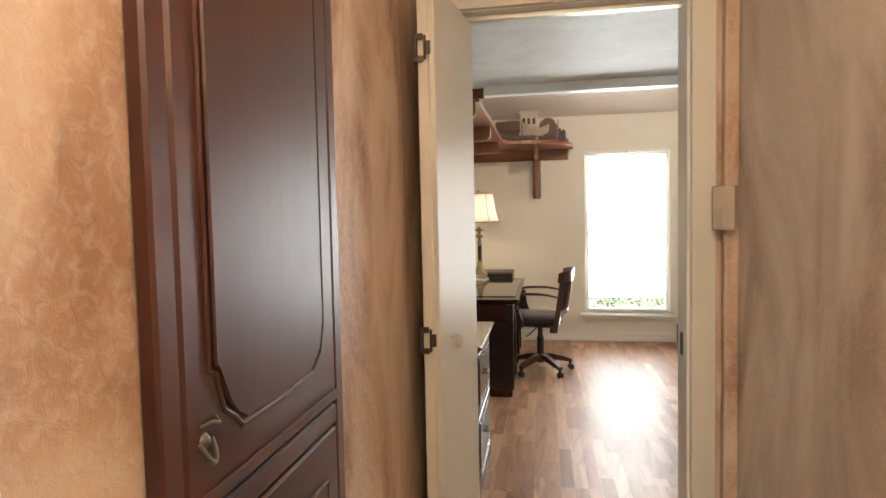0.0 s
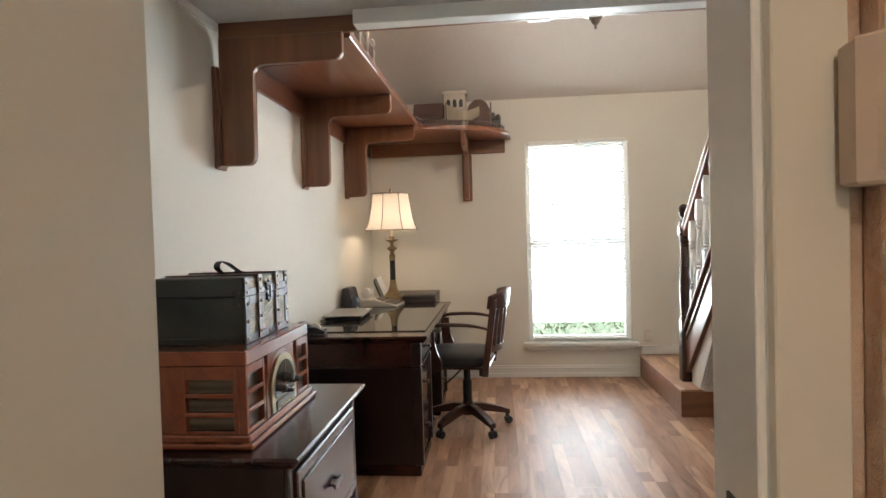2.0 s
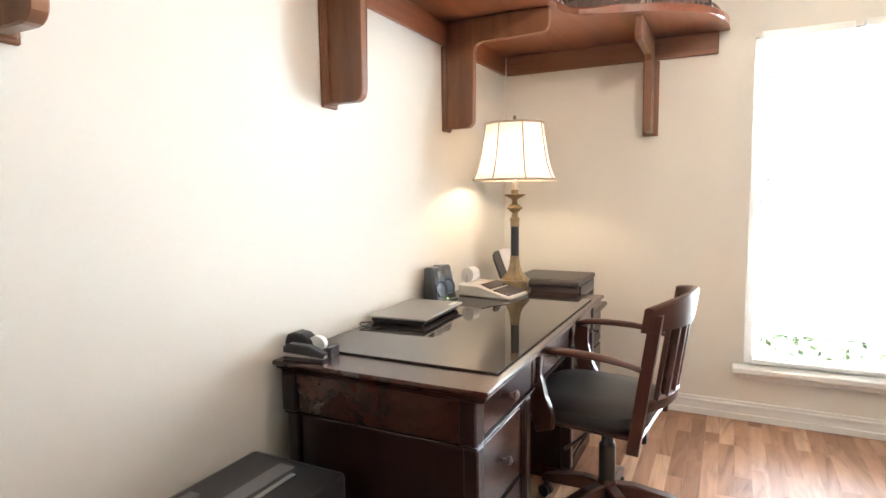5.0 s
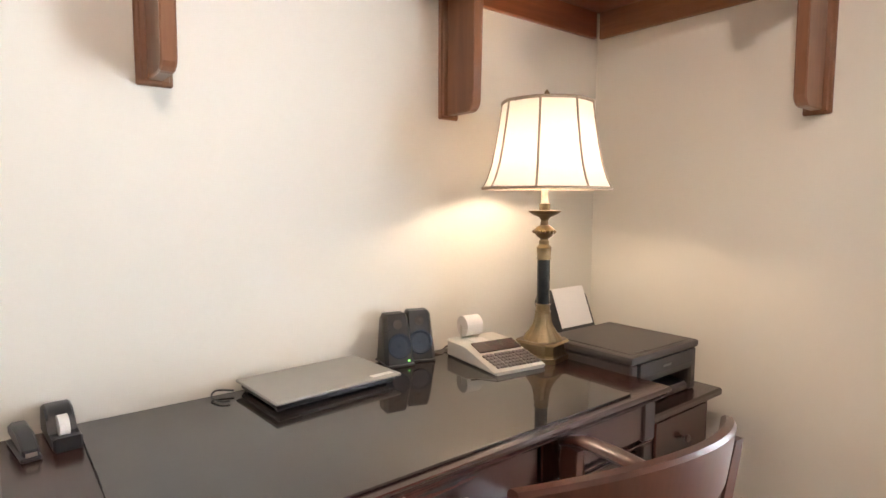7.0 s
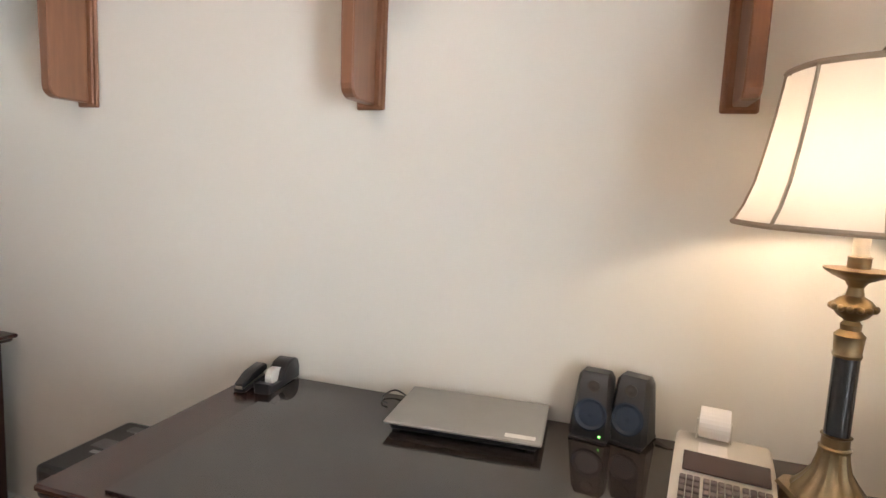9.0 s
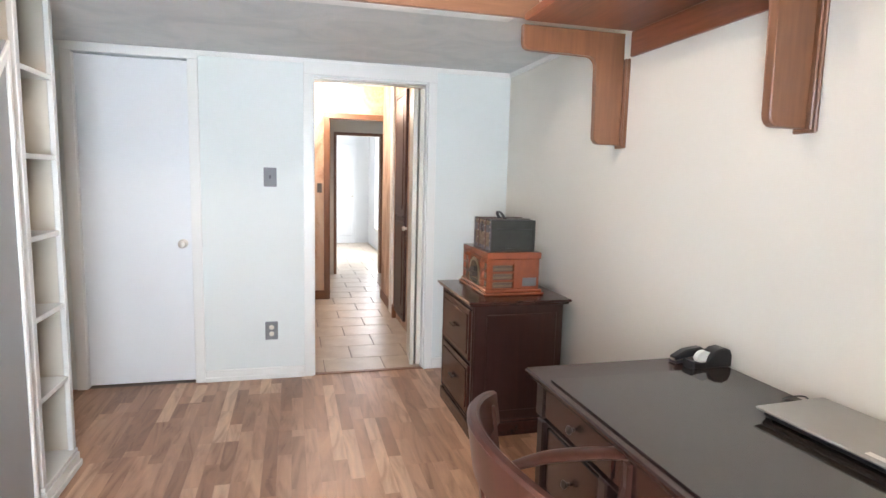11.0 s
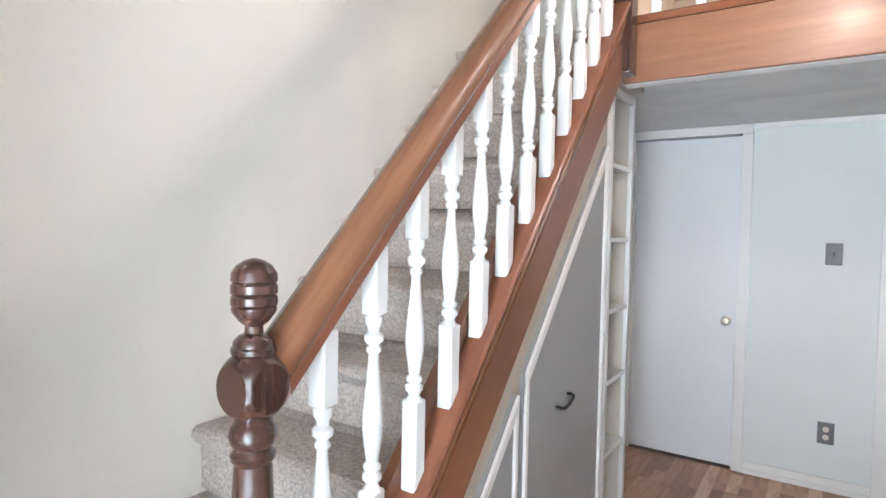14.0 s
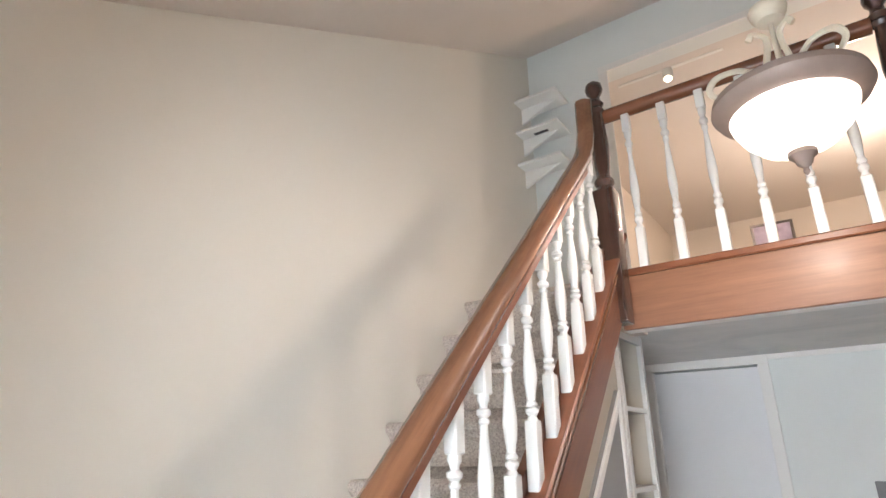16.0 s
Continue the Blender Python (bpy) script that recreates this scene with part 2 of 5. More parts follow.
def prism(bm, pts, axis, a, b, bev=0.0):
    """The flat outline pts, pushed along the axis from a to b. pts are (u, v) in the two other axes, in order."""
    def at(u, v, w):
        return {"x": (w, u, v), "y": (u, w, v), "z": (u, v, w)}[axis]
    n = len(pts)
    lo = [bm.verts.new(at(u, v, a)) for u, v in pts]
    hi = [bm.verts.new(at(u, v, b)) for u, v in pts]
    fs = [bm.faces.new(lo), bm.faces.new(hi[::-1])] + [bm.faces.new((lo[i], hi[i], hi[(i + 1) % n], lo[(i + 1) % n])) for i in range(n)]
    if bev:
        es = [e for f in fs[:2] for e in f.edges]
        bmesh.ops.bevel(bm, geom=es, offset=bev, segments=1, affect="EDGES")
    bmesh.ops.recalc_face_normals(bm, faces=bm.faces)
    return bm


def lathe(bm, profile, at=(0, 0, 0), seg=20, m=None):
    """A turned body: profile of (radius, height) from below."""
    rings = []
    for r, z in profile:
        rings.append([bm.verts.new((at[0] + max(r, 1e-4) * math.cos(2 * math.pi * k / seg), at[1] + max(r, 1e-4) * math.sin(2 * math.pi * k / seg), at[2] + z)) for k in range(seg)])
    made = [v for r in rings for v in r]
    for a, b in zip(rings, rings[1:]):
        for k in range(seg):
            bm.faces.new((a[k], a[(k + 1) % seg], b[(k + 1) % seg], b[k]))
    bm.faces.new(rings[0][::-1])
    bm.faces.new(rings[-1])
    if m is not None:
        bmesh.ops.transform(bm, matrix=m, verts=made)
    return bm


def tube(bm, pts, r, seg=10, flat=1.0):
    """A round bar along pts; flat squeezes it in height."""
    pts = [Vector(p) for p in pts]
    rings = []
    side = None
    for i, p in enumerate(pts):
        d = (pts[min(i + 1, len(pts) - 1)] - pts[max(i - 1, 0)]).normalized()
        if side is None:
            side = d.cross(Vector((0, 0, 1)))
            if side.length < 0.1:
                side = d.cross(Vector((1, 0, 0)))
        side = (side - d * side.dot(d)).normalized()
        up = side.cross(d)
        rr = r[i] if isinstance(r, (list, tuple)) else r
        rings.append([bm.verts.new(p + side * (rr * math.cos(2 * math.pi * k / seg)) + up * (rr * flat * math.sin(2 * math.pi * k / seg))) for k in range(seg)])
    for a, b in zip(rings, rings[1:]):
        for k in range(seg):
            bm.faces.new((a[k], a[(k + 1) % seg], b[(k + 1) % seg], b[k]))
    bm.faces.new(rings[0][::-1])
    bm.faces.new(rings[-1])
    bmesh.ops.recalc_face_normals(bm, faces=bm.faces)
    return bm


def curve(pts, n=8):
    """A smooth line through pts."""
    p = [Vector(q) for q in pts]
    p = [2 * p[0] - p[1]] + p + [2 * p[-1] - p[-2]]
    out = []
    for i in range(1, len(p) - 2):
        for k in range(n):
            t = k / n
            out.append(0.5 * (2 * p[i] + (p[i + 1] - p[i - 1]) * t + (2 * p[i - 1] - 5 * p[i] + 4 * p[i + 1] - p[i + 2]) * t * t + (3 * p[i] - p[i - 1] - 3 * p[i + 1] + p[i + 2]) * t ** 3))
    return out + [p[-2]]


def part(name, bm, material, parent=None, label="", smooth=False, at=None):
    me = bpy.data.meshes.new(name)
    bm.to_mesh(me)
    bm.free()
    if smooth:
        me.shade_smooth()
        me.set_sharp_from_angle(angle=radians(38))
    me.materials.append(material)
    ob = new(name, me)
    ob.parent = parent
    if at is not None:
        ob.matrix_basis = at
    if label:
        ob["label"] = label
    return ob


def thing(name, label, category, x=0.0, y=0.0, z=0.0, rz=0.0, group=""):
    e = new(name)
    e.empty_display_size = 0.1
    e.matrix_basis = pose(x, y, z, 0, 0, rz)
    return tagged(e, label, category, group)


def structure(name, bm, material, label, smooth=False):
    return tagged(part(name, bm, material, None, label, smooth), category=name.split("_")[0], kind="structure")


# ---- structure: the room ----
X_E, Y_N, EDGE = 3.15, 4.19, 1.493     # east wall, north wall, loft edge
LOW, LOFT = 2.09, 2.27                 # ceiling under the loft, loft floor
SLOPE = 0.555


def roof_z(y):
    return 2.36 + SLOPE * (Y_N - y)


structure("wall_west", prism(bmesh.new(), [(-0.12, 0), (Y_N + 0.2, 0), (Y_N + 0.2, 2.3), (Y_N, roof_z(Y_N) + .1), (0.52, roof_z(0.52) + .1), (-0.12, 4.5)], "x", -0.12, 0.0), M_WALL, "smooth cream painted wall behind the desk")
structure("wall_east", prism(bmesh.new(), [(-0.12, 0), (Y_N + 0.2, 0), (Y_N + 0.2, 2.3), (Y_N, roof_z(Y_N) + .1), (0.52, roof_z(0.52) + .1), (-0.12, 4.5)], "x", X_E, X_E + 0.12), M_WALL, "smooth cream painted wall beside the stairs")
structure("wall_north", boxes((0, 1.335, Y_N, Y_N + 0.14, 0, 2.5), (2.185, X_E, Y_N, Y_N + 0.14, 0, 2.5), (1.335, 2.185, Y_N, Y_N + 0.14, 0, 0.295), (1.335, 2.185, Y_N, Y_N + 0.14, 1.975, 2.5)), M_WALL, "cream painted wall with a tall window")
structure("wall_south", boxes((0, 0.59, -0.12, 0, 0, LOW), (1.35, 2.09, -0.12, 0, 0, LOW), (2.72, X_E, -0.12, 0, 0, LOW), (0.59, 1.35, -0.12, 0, 1.985, LOW), (2.09, 2.72, -0.12, 0, 2.035, LOW)), M_WALL_S, "pale grey wall with a closet door and a doorway")
structure("wall_closet", boxes((1.95, 2.95, -0.75, -0.70, 0, 2.2)), M_WALL_S, "plain wall inside the closet")
structure("floor", boxes((-0.1, X_E + .1, 0.0, Y_N + .1, -0.08, -0.012)), M_LAMINATE, "underlay below the laminate boards")
structure("ceiling_low", boxes((0, X_E, -0.12, EDGE - 0.02, LOW, LOFT - 0.03)), M_CEIL_LOFT, "textured ceiling below the loft")
structure("floor_loft", boxes((0, X_E, 0.64, EDGE - 0.0, LOFT - 0.03, LOFT)), M_CARPET, "carpeted loft landing floor")
structure("ceiling", prism(bmesh.new(), [(Y_N + .14, roof_z(Y_N + .14)), (Y_N + .14, roof_z(Y_N) + .2), (0.5, roof_z(0.5) + .2), (0.5, roof_z(0.5))], "x", -0.1, X_E + .1), M_CEIL, "sloping painted ceiling over the tall room")
structure("wall_loft", boxes((0, 1.0, 0.5201, 0.64, LOFT, 4.39), (1.0, 1.72, 0.5201, 0.64, 3.95, 4.39), (1.72, 2.63, 0.5201, 0.64, 3.95, 4.39), (2.63, X_E, 0.5201, 0.64, LOFT, 4.39)), M_WALL_S, "grey painted loft wall with a wide opening")
structure("trim_ceiling", boxes((0.012, X_E, 0.0, 0.012, LOW - 0.03, LOW), (0.0, 0.012, 0.0, EDGE - .02, LOW - 0.03, LOW)), M_TRIM, "thin white ceiling moulding")

# ---- openings and trim of the room ----
win = tagged(new("window_1"), "tall white-framed sash window with a thin white sill", "window", kind="structure")
win.matrix_basis = pose(1.76, Y_N, 0.30)
part("window_frame", boxes((-.425, -.385, 0.02, 0.08, 0, 1.67), (.385, .425, 0.02, 0.08, 0, 1.67), (-.385, .385, 0.02, 0.08, 0, .045), (-.385, .385, 0.02, 0.08, 1.63, 1.67), (-.385, .385, 0.03, 0.075, 0.80, 0.85), bev=.003), M_TRIM, win)
part("window_sill", boxes((-.475, .475, -0.075, 0.02, -.035, -.002), (-.44, .44, -0.012, -0.001, -.075, -.035), bev=.006), M_TRIM, win, "white painted wooden sill")
glass, gnt, gb = node_mat("clear_window_glass", 0.02)
gb.inputs["Transmission Weight"].default_value, gb.inputs["IOR"].default_value = 1.0, 1.05
for z0, z1 in ((.045, .80), (.85, 1.63)):
    pane = part("pane", boxes((-.385, .385, 0.050, 0.054, z0, z1)), glass, win)
    pane.visible_shadow = False

blind_m, bnt, bb = node_mat("white_blind_vinyl", 0.4)
bb.inputs["Base Color"].default_value = (0.85, 0.87, 0.86, 1)
bb.inputs["Transmission Weight"].default_value = 0.0
bb.inputs["Subsurface Weight"].default_value = 0.0
blind = thing("window_blind", "white mini blind hanging open in the tall window", "blind", 1.76, Y_N, 0.30)
part("headrail", boxes((-.40, -.02, -.035, .012, 1.655, 1.69), (.02, .40, -.035, .012, 1.66, 1.695), bev=.003), M_TRIM, blind)
for k in range(58):
    z = 0.05 + k * 0.0278
    bm = boxes((-.385, .385, -.011, .011, -.0005, .0005))
    slat = part("slat", bm, blind_m, blind, at=pose(0, 0.0, z, -12 if z < .42 else -42, 0, 0))
part("bottom_rail", boxes((-.385, .385, -.012, .012, .018, .034), bev=.003), M_TRIM, blind)
for x in (-.28, .28):
    part("cord", boxes((x - .001, x + .001, -.001, .001, .03, 1.66)), M_TRIM, blind)
part("wand", tube(bmesh.new(), [(-.34, -.03, 1.64), (-.345, -.03, 0.95)], .004, 6), M_TRIM, blind)

backdrop, dnt, db = node_mat("glowing_garden_backdrop", 1.0)
gco = dnt.nodes.new("ShaderNodeTexCoord")
gsep = dnt.nodes.new("ShaderNodeSeparateXYZ")
dnt.links.new(gco.outputs["Object"], gsep.inputs[0])
db.inputs["Base Color"].default_value = (0.5, 0.5, 0.5, 1)
# Outdoor glare painted as emission: mottled green low down, washing to white with height.
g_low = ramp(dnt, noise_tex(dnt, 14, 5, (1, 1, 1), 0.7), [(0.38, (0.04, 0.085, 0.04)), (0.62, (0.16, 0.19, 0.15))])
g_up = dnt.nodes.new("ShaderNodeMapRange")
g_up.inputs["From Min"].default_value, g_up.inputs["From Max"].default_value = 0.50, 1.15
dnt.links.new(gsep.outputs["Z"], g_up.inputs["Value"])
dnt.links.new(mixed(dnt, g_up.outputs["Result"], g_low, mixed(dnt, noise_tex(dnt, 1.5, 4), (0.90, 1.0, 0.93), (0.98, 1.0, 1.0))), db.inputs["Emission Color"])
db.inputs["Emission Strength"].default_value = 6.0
structure("backdrop", boxes((-6, 10, 6.4, 6.5, -1, 9)), backdrop, "glowing backdrop of a pale garden beyond the window")
structure("ground", boxes((-30, 30, Y_N + .3, 60, -0.4, -0.25)), plain("lawn_green", (0.10, 0.12, 0.08), 0.9), "lawn outside the window")

casing = [
    ("trim_closet", boxes((2.035, 2.095, 0, .018, 0, 2.035), (2.715, 2.775, 0, .018, 0, 2.035), (2.035, 2.775, 0, .02, 2.0351, 2.088), (2.0905, 2.0965, -.11, 0, 0, 2.03), (2.7135, 2.7195, -.11, 0, 0, 2.03), bev=.002), "white painted casing round the closet door"),
    ("trim_doorway", boxes((.53, .59, 0, .018, 0, 1.99), (1.35, 1.41, 0, .018, 0, 1.99), (.53, 1.41, 0, .02, 1.9901, 2.075), (.59, .60, -.12, 0, 0, 1.985), (1.34, 1.35, -.12, 0, 0, 1.985), (.60, 1.34, -.12, 0, 1.977, 1.985), bev=.002), "white painted casing round the doorway"),
    ("trim_doorway_hall", boxes((.52, .59, -.138, -.12, 0, 1.98), (1.35, 1.42, -.138, -.12, 0, 1.98), (.52, 1.42, -.138, -.12, 1.9801, 2.05), bev=.002), "cream painted casing on the hall side"),
]
for n, bm, lab in casing:
    structure(n, bm, M_TRIM if "hall" not in n else M_BIFOLD, lab)
structure("baseboard_south", boxes((1.41, 2.035, .001, .016, 0, .075), (1.41, 2.035, .001, .024, 0, .03), (0, .53, .001, .016, 0, .075), bev=.003), M_TRIM, "white moulded baseboard on the door wall")
structure("baseboard_north", boxes((0, 2.24, Y_N - .016, Y_N - .001, 0, .10), (0, 2.24, Y_N - .024, Y_N - .001, 0, .035), (0, 2.24, Y_N - .022, Y_N - .001, .07, .085), bev=.003), M_TRIM, "white moulded baseboard below the window")
structure("baseboard_stair", boxes((2.262, 3.14, Y_N - .016, Y_N - .001, .186, .26), bev=.003), M_TRIM, "white baseboard above the stair platform")
structure("baseboard_west", boxes((.001, .016, .016, Y_N - .025, 0, .09), bev=.003), M_TRIM, "white baseboard behind the furniture")
structure("trim_loft_edge", boxes((0.565, 2.38, EDGE - .07, EDGE - .0, 2.035, LOW + .001), bev=.003), M_TRIM, "white trim strip under the loft edge")

door = tagged(new("door_1"), "flat white painted closet door, closed, with a nickel knob", "door", kind="structure")
door.matrix_basis = pose(2.405, -0.02, 0.012)
part("door_leaf", boxes((-.308, .308, -.035, 0, 0, 2.015), bev=.002), M_DOOR, door)
kn = part("door_knob", lathe(bmesh.new(), [(.028, 0), (.028, .006), (.011, .012), (.010, .03), (.022, .038), (.026, .05), (.02, .062), (.004, .066)], seg=18), M_NICKEL, door, "round satin nickel knob", True, pose(-.255, 0, .895, -90))
part("strike_plate", boxes((-.3115, -.3085, -.02, .001, .865, .92)), M_NICKEL, door)
for z in (.25, 1.76):
    part("hinge", lathe(bmesh.new(), [(.006, 0), (.006, .085)], (.315, .008, z), 8), M_BRONZE, door)

bif = tagged(new("door_2"), "cream bifold door folded open against its jamb", "door", kind="structure")
bif.matrix_basis = pose(0, 0, 0.012)
for x, turn in ((.676, 8.0), (.630, 3.5)):
    part("door_leaf", boxes((-.032, 0, -.40, 0, 0, 1.945), bev=.003), M_BIFOLD, bif, at=pose(x, -.06, 0, 0, 0, -turn))
part("door_knob", lathe(bmesh.new(), [(.010, 0), (.009, .012), (.017, .022), (.018, .032), (.010, .04)], seg=16), M_IVORY, bif, "small ivory wooden knob", True, pose(.639, -.41, .955, 0, 90, -8.5))
for z in (.93, 1.72, .3):
    part("hinge", boxes((.566, .574, -.4705, -.4665, z, z + .075), (.574, .592, -.4705, -.4665, z + .058, z + .075), (.574, .592, -.4705, -.4665, z, z + .016), (.594, .600, -.474, -.4665, z + .006, z + .069), (.600, .612, -.4705, -.4665, z + .020, z + .055), bev=.001), M_BRONZE, bif)
structure("trim_track", boxes((.60, 1.34, -.075, -.045, 1.962, 1.9768)), M_NICKEL, "steel bifold door track")
structure("trim_strike", boxes((1.3365, 1.3398, -.07, -.045, .86, .93)), M_BRONZE, "dark latch plate on the door jamb")


def plate(name, x, z, w, h, kind):
    t = thing(name, "grey steel %s on the pale wall" % ("toggle switch plate" if kind == "s" else "outlet plate with two ivory sockets"), "switch" if kind == "s" else "outlet", x, 0.0, z)
    part("cover", boxes((-w / 2, w / 2, 0.001, .006, -h / 2, h / 2), bev=.002), M_PLATE, t)
    if kind == "s":
        part("toggle", boxes((-.005, .005, .006, .018, -.012, .012), bev=.002), M_BLACK, t)
    else:
        for dz in (-.022, .022):
            part("socket", lathe(bmesh.new(), [(.016, 0), (.016, .003)], seg=14), M_IVORY, t, at=pose(0, .006, dz, -90))


plate("light_switch", 1.62, 1.335, .08, .122, "s")
plate("wall_outlet", 1.622, .325, .08, .122, "o")
t = thing("wall_outlet", "small ivory outlet on the cream window wall", "outlet", 2.31, Y_N, .345)
part("cover", boxes((-.03, .03, -.03, -.001, -.045, .045), bev=.006), M_IVORY, t)

# ---- hall behind the doorway ----
structure("floor_hall", boxes((-2.0, 3.0, -9.0, 0.0, -.08, -.006)), M_GROUT, "grey grout bed under the hall tiles")
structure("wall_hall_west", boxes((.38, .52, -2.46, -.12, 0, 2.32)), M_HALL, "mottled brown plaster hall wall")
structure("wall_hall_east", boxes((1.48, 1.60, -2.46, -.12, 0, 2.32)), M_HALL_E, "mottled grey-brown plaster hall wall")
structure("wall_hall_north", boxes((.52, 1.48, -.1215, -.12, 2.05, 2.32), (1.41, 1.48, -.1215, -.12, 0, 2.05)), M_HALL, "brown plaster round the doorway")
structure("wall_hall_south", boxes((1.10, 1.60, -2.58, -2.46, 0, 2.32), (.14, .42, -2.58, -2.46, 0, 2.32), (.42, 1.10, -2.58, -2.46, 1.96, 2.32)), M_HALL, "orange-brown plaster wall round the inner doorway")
structure("ceiling_hall", boxes((.3, 1.7, -2.6, -.12, 2.32, 2.36)), M_CEIL, "painted hall ceiling")
structure("trim_inner_door", boxes((1.10, 1.155, -2.46, -2.44, 0, 1.96), (.521, 1.155, -2.46, -2.438, 1.96, 2.015), (1.09, 1.10, -2.58, -2.46, 0, 1.96), bev=.003), M_CASING_BR, "brown wooden casing of the inner doorway")
structure("baseboard_hall", boxes((1.155, 1.48, -2.459, -2.445, 0, .10), (.521, .535, -2.44, -1.50, 0, .10), (1.465, 1.479, -2.44, -.14, 0, .10), (.521, .56, -1.53, -1.49, 0, .11), bev=.003), M_CASING_BR, "brown wooden baseboard in the hall")
structure("trim_hall_corner", boxes((1.437, 1.479, -.16, -.122, 0, 2.32), bev=.008), M_HALL, "rounded plaster corner strip")
# cupboard door in the hall's west wall
cup = thing("hall_cupboard", "tall reddish-brown panelled cupboard built into the plaster wall", "cupboard", .521, -1.265, 0)
part("frame", boxes((0, .022, -.247, -.212, .08, 2.1), (0, .022, .212, .247, .08, 2.1), (0, .022, -.212, .212, 2.06, 2.1), (0, .022, -.212, .212, .96, .995), (0, .022, -.212, .212, .08, .12), bev=.004), M_CUP, cup)


def arch_panel(z0, z1):
    bm = bmesh.new()
    box(bm, .004, .022, -.21, .21, z0, z1, .004)
    pts = [(-.158, z0 + .155), (-.146, z0 + .15), (-.132, z0 + .105), (-.112, z0 + .092), (-.096, z0 + .075), (.02, z0 + .075), (.105, z0 + .082), (.135, z0 + .105), (.150, z0 + .15), (.150, z1 - .07), (-.158, z1 - .07)]
    prism(bm, pts, "x", .022, .027, .003)
    ring = [Vector((.0215, y * 1.05, z - .006)) for y, z in pts]
    tube(bm, ring + [ring[0]], .004, 6)
    box(bm, .022, .027, -.205, .205, z0 + .004, z0 + .022, .002)
    return bm


upper = part("door", arch_panel(1.0, 2.055), M_CUP, cup, "upper door with a raised shaped panel")
lower = part("door", arch_panel(.125, .955), M_CUP, cup, "lower door with a raised shaped panel")
bm = tube(bmesh.new(), curve([(.023, -.186, 1.096), (.032, -.178, 1.100), (.034, -.168, 1.096), (.024, -.160, 1.099)], 5), .002, 8)
tube(bm, curve([(.024, -.190, 1.078), (.033, -.187, 1.064), (.034, -.179, 1.056), (.030, -.170, 1.064), (.024, -.168, 1.078)], 5), .0026, 8)
lathe(bm, [(.009, 0), (.007, .003), (.003, .006)], (0, 0, 0), 12, pose(.022, -.179, 1.078, 0, 90))
part("handle", bm, plain("aged_pewter", (0.20, 0.18, 0.15), 0.35, 0.9, .3), upper, "small ornate pewter pull", True)

structure("trim_hall_side", boxes((.521, .545, -1.80, -1.672, 0, 2.32), bev=.004), M_TRIM, "white painted edge board in the hall")
sensor = thing("motion_sensor", "cream wall-mounted motion sensor on the hall corner", "sensor", 1.435, -.165, 1.262)
part("housing", prism(bmesh.new(), [(-.035, 0.004), (-.028, -.028), (.0, -.04), (.028, -.028), (.035, .004)], "z", 0, .13, .003), M_SENSOR, sensor, at=pose(0, 0, 0, 0, 0, -20))
part("lens", prism(bmesh.new(), [(-.024, -.026), (0, -.045), (.024, -.026), (0, -.02)], "z", .012, .066, .001), M_SENSOR, sensor, at=pose(0, 0, 0, 0, 0, -20))
sw = thing("hall_switch", "brown switch plate beside the inner doorway", "switch", 1.20, -2.459, 1.22)
part("cover", boxes((-.025, .025, 0, .006, -.05, .05), bev=.002), M_BRONZE, sw)
dome = thing("hall_ceiling_light", "lit white glass dome light on the hall ceiling", "ceiling light", 1.06, -2.05, 2.28)
part("base", lathe(bmesh.new(), [(.12, -.03), (.13, -.015), (.12, .039)], seg=24), M_NICKEL, dome, smooth=True)
shade = part("shade", lathe(bmesh.new(), [(.004, -.125), (.06, -.115), (.105, -.08), (.125, -.03)], seg=24), glow("hall_dome_glass", (1.0, 0.93, 0.82), 3.0), dome, "glowing frosted glass dome", True)
shade.visible_shadow = False

# inner hall and far room
structure("wall_inner_west", boxes((.14, .26, -4.1, -2.58, 0, 2.4)), M_WALL, "cream wall of the inner hall")
structure("wall_inner_east", boxes((1.40, 1.5, -4.1, -2.58, 0, 2.4)), M_WALL, "cream wall on the other side of the inner hall")
structure("wall_inner_south", boxes((.90, 1.5, -4.22, -4.1, 0, 2.4), (.14, .30, -4.22, -4.1, 0, 2.4), (.30, .90, -4.22, -4.1, 1.9, 2.4)), M_WALL, "cream wall round the far doorway")
structure("trim_far_door", boxes((.90, .94, -4.1, -4.085, 0, 1.9), (.262, .30, -4.1, -4.085, 0, 1.9), (.262, .94, -4.1, -4.085, 1.9, 1.94), (.30, .31, -4.22, -4.1, 0, 1.9), bev=.002), M_CASING_BR, "dark brown casing of the far doorway")
structure("ceiling_inner", boxes((.1, 1.6, -4.2, -2.58, 2.4, 2.45)), M_CEIL, "cream ceiling of the inner hall")
structure("baseboard_inner", boxes((.261, .275, -4.08, -2.6, 0, .09)), M_CASING_BR, "brown baseboard of the inner hall")
structure("wall_far", boxes((-.6, 2.2, -8.0, -7.9, 0, 2.5), (2.2, 2.3, -8.0, -4.22, 0, 2.5), (-.15, -.02, -5.4, -4.22, 0, 2.5), (-.15, -.02, -7.9, -6.9, 0, 2.5), (-.15, -.02, -6.9, -5.4, 0, .35), (-.15, -.02, -6.9, -5.4, 2.1, 2.5), (1.5, 2.3, -4.3, -4.22, 0, 2.5)), M_DOOR, "white walls of the bright far room")
structure("ceiling_far", boxes((-.6, 2.3, -8.0, -4.2, 2.5, 2.55)), M_DOOR, "white ceiling of the far room")
fw = tagged(new("window_2"), "tall bright window with white curtain light in the far room", "window", kind="structure")
fw.matrix_basis = pose(-.15, -6.15, .35)
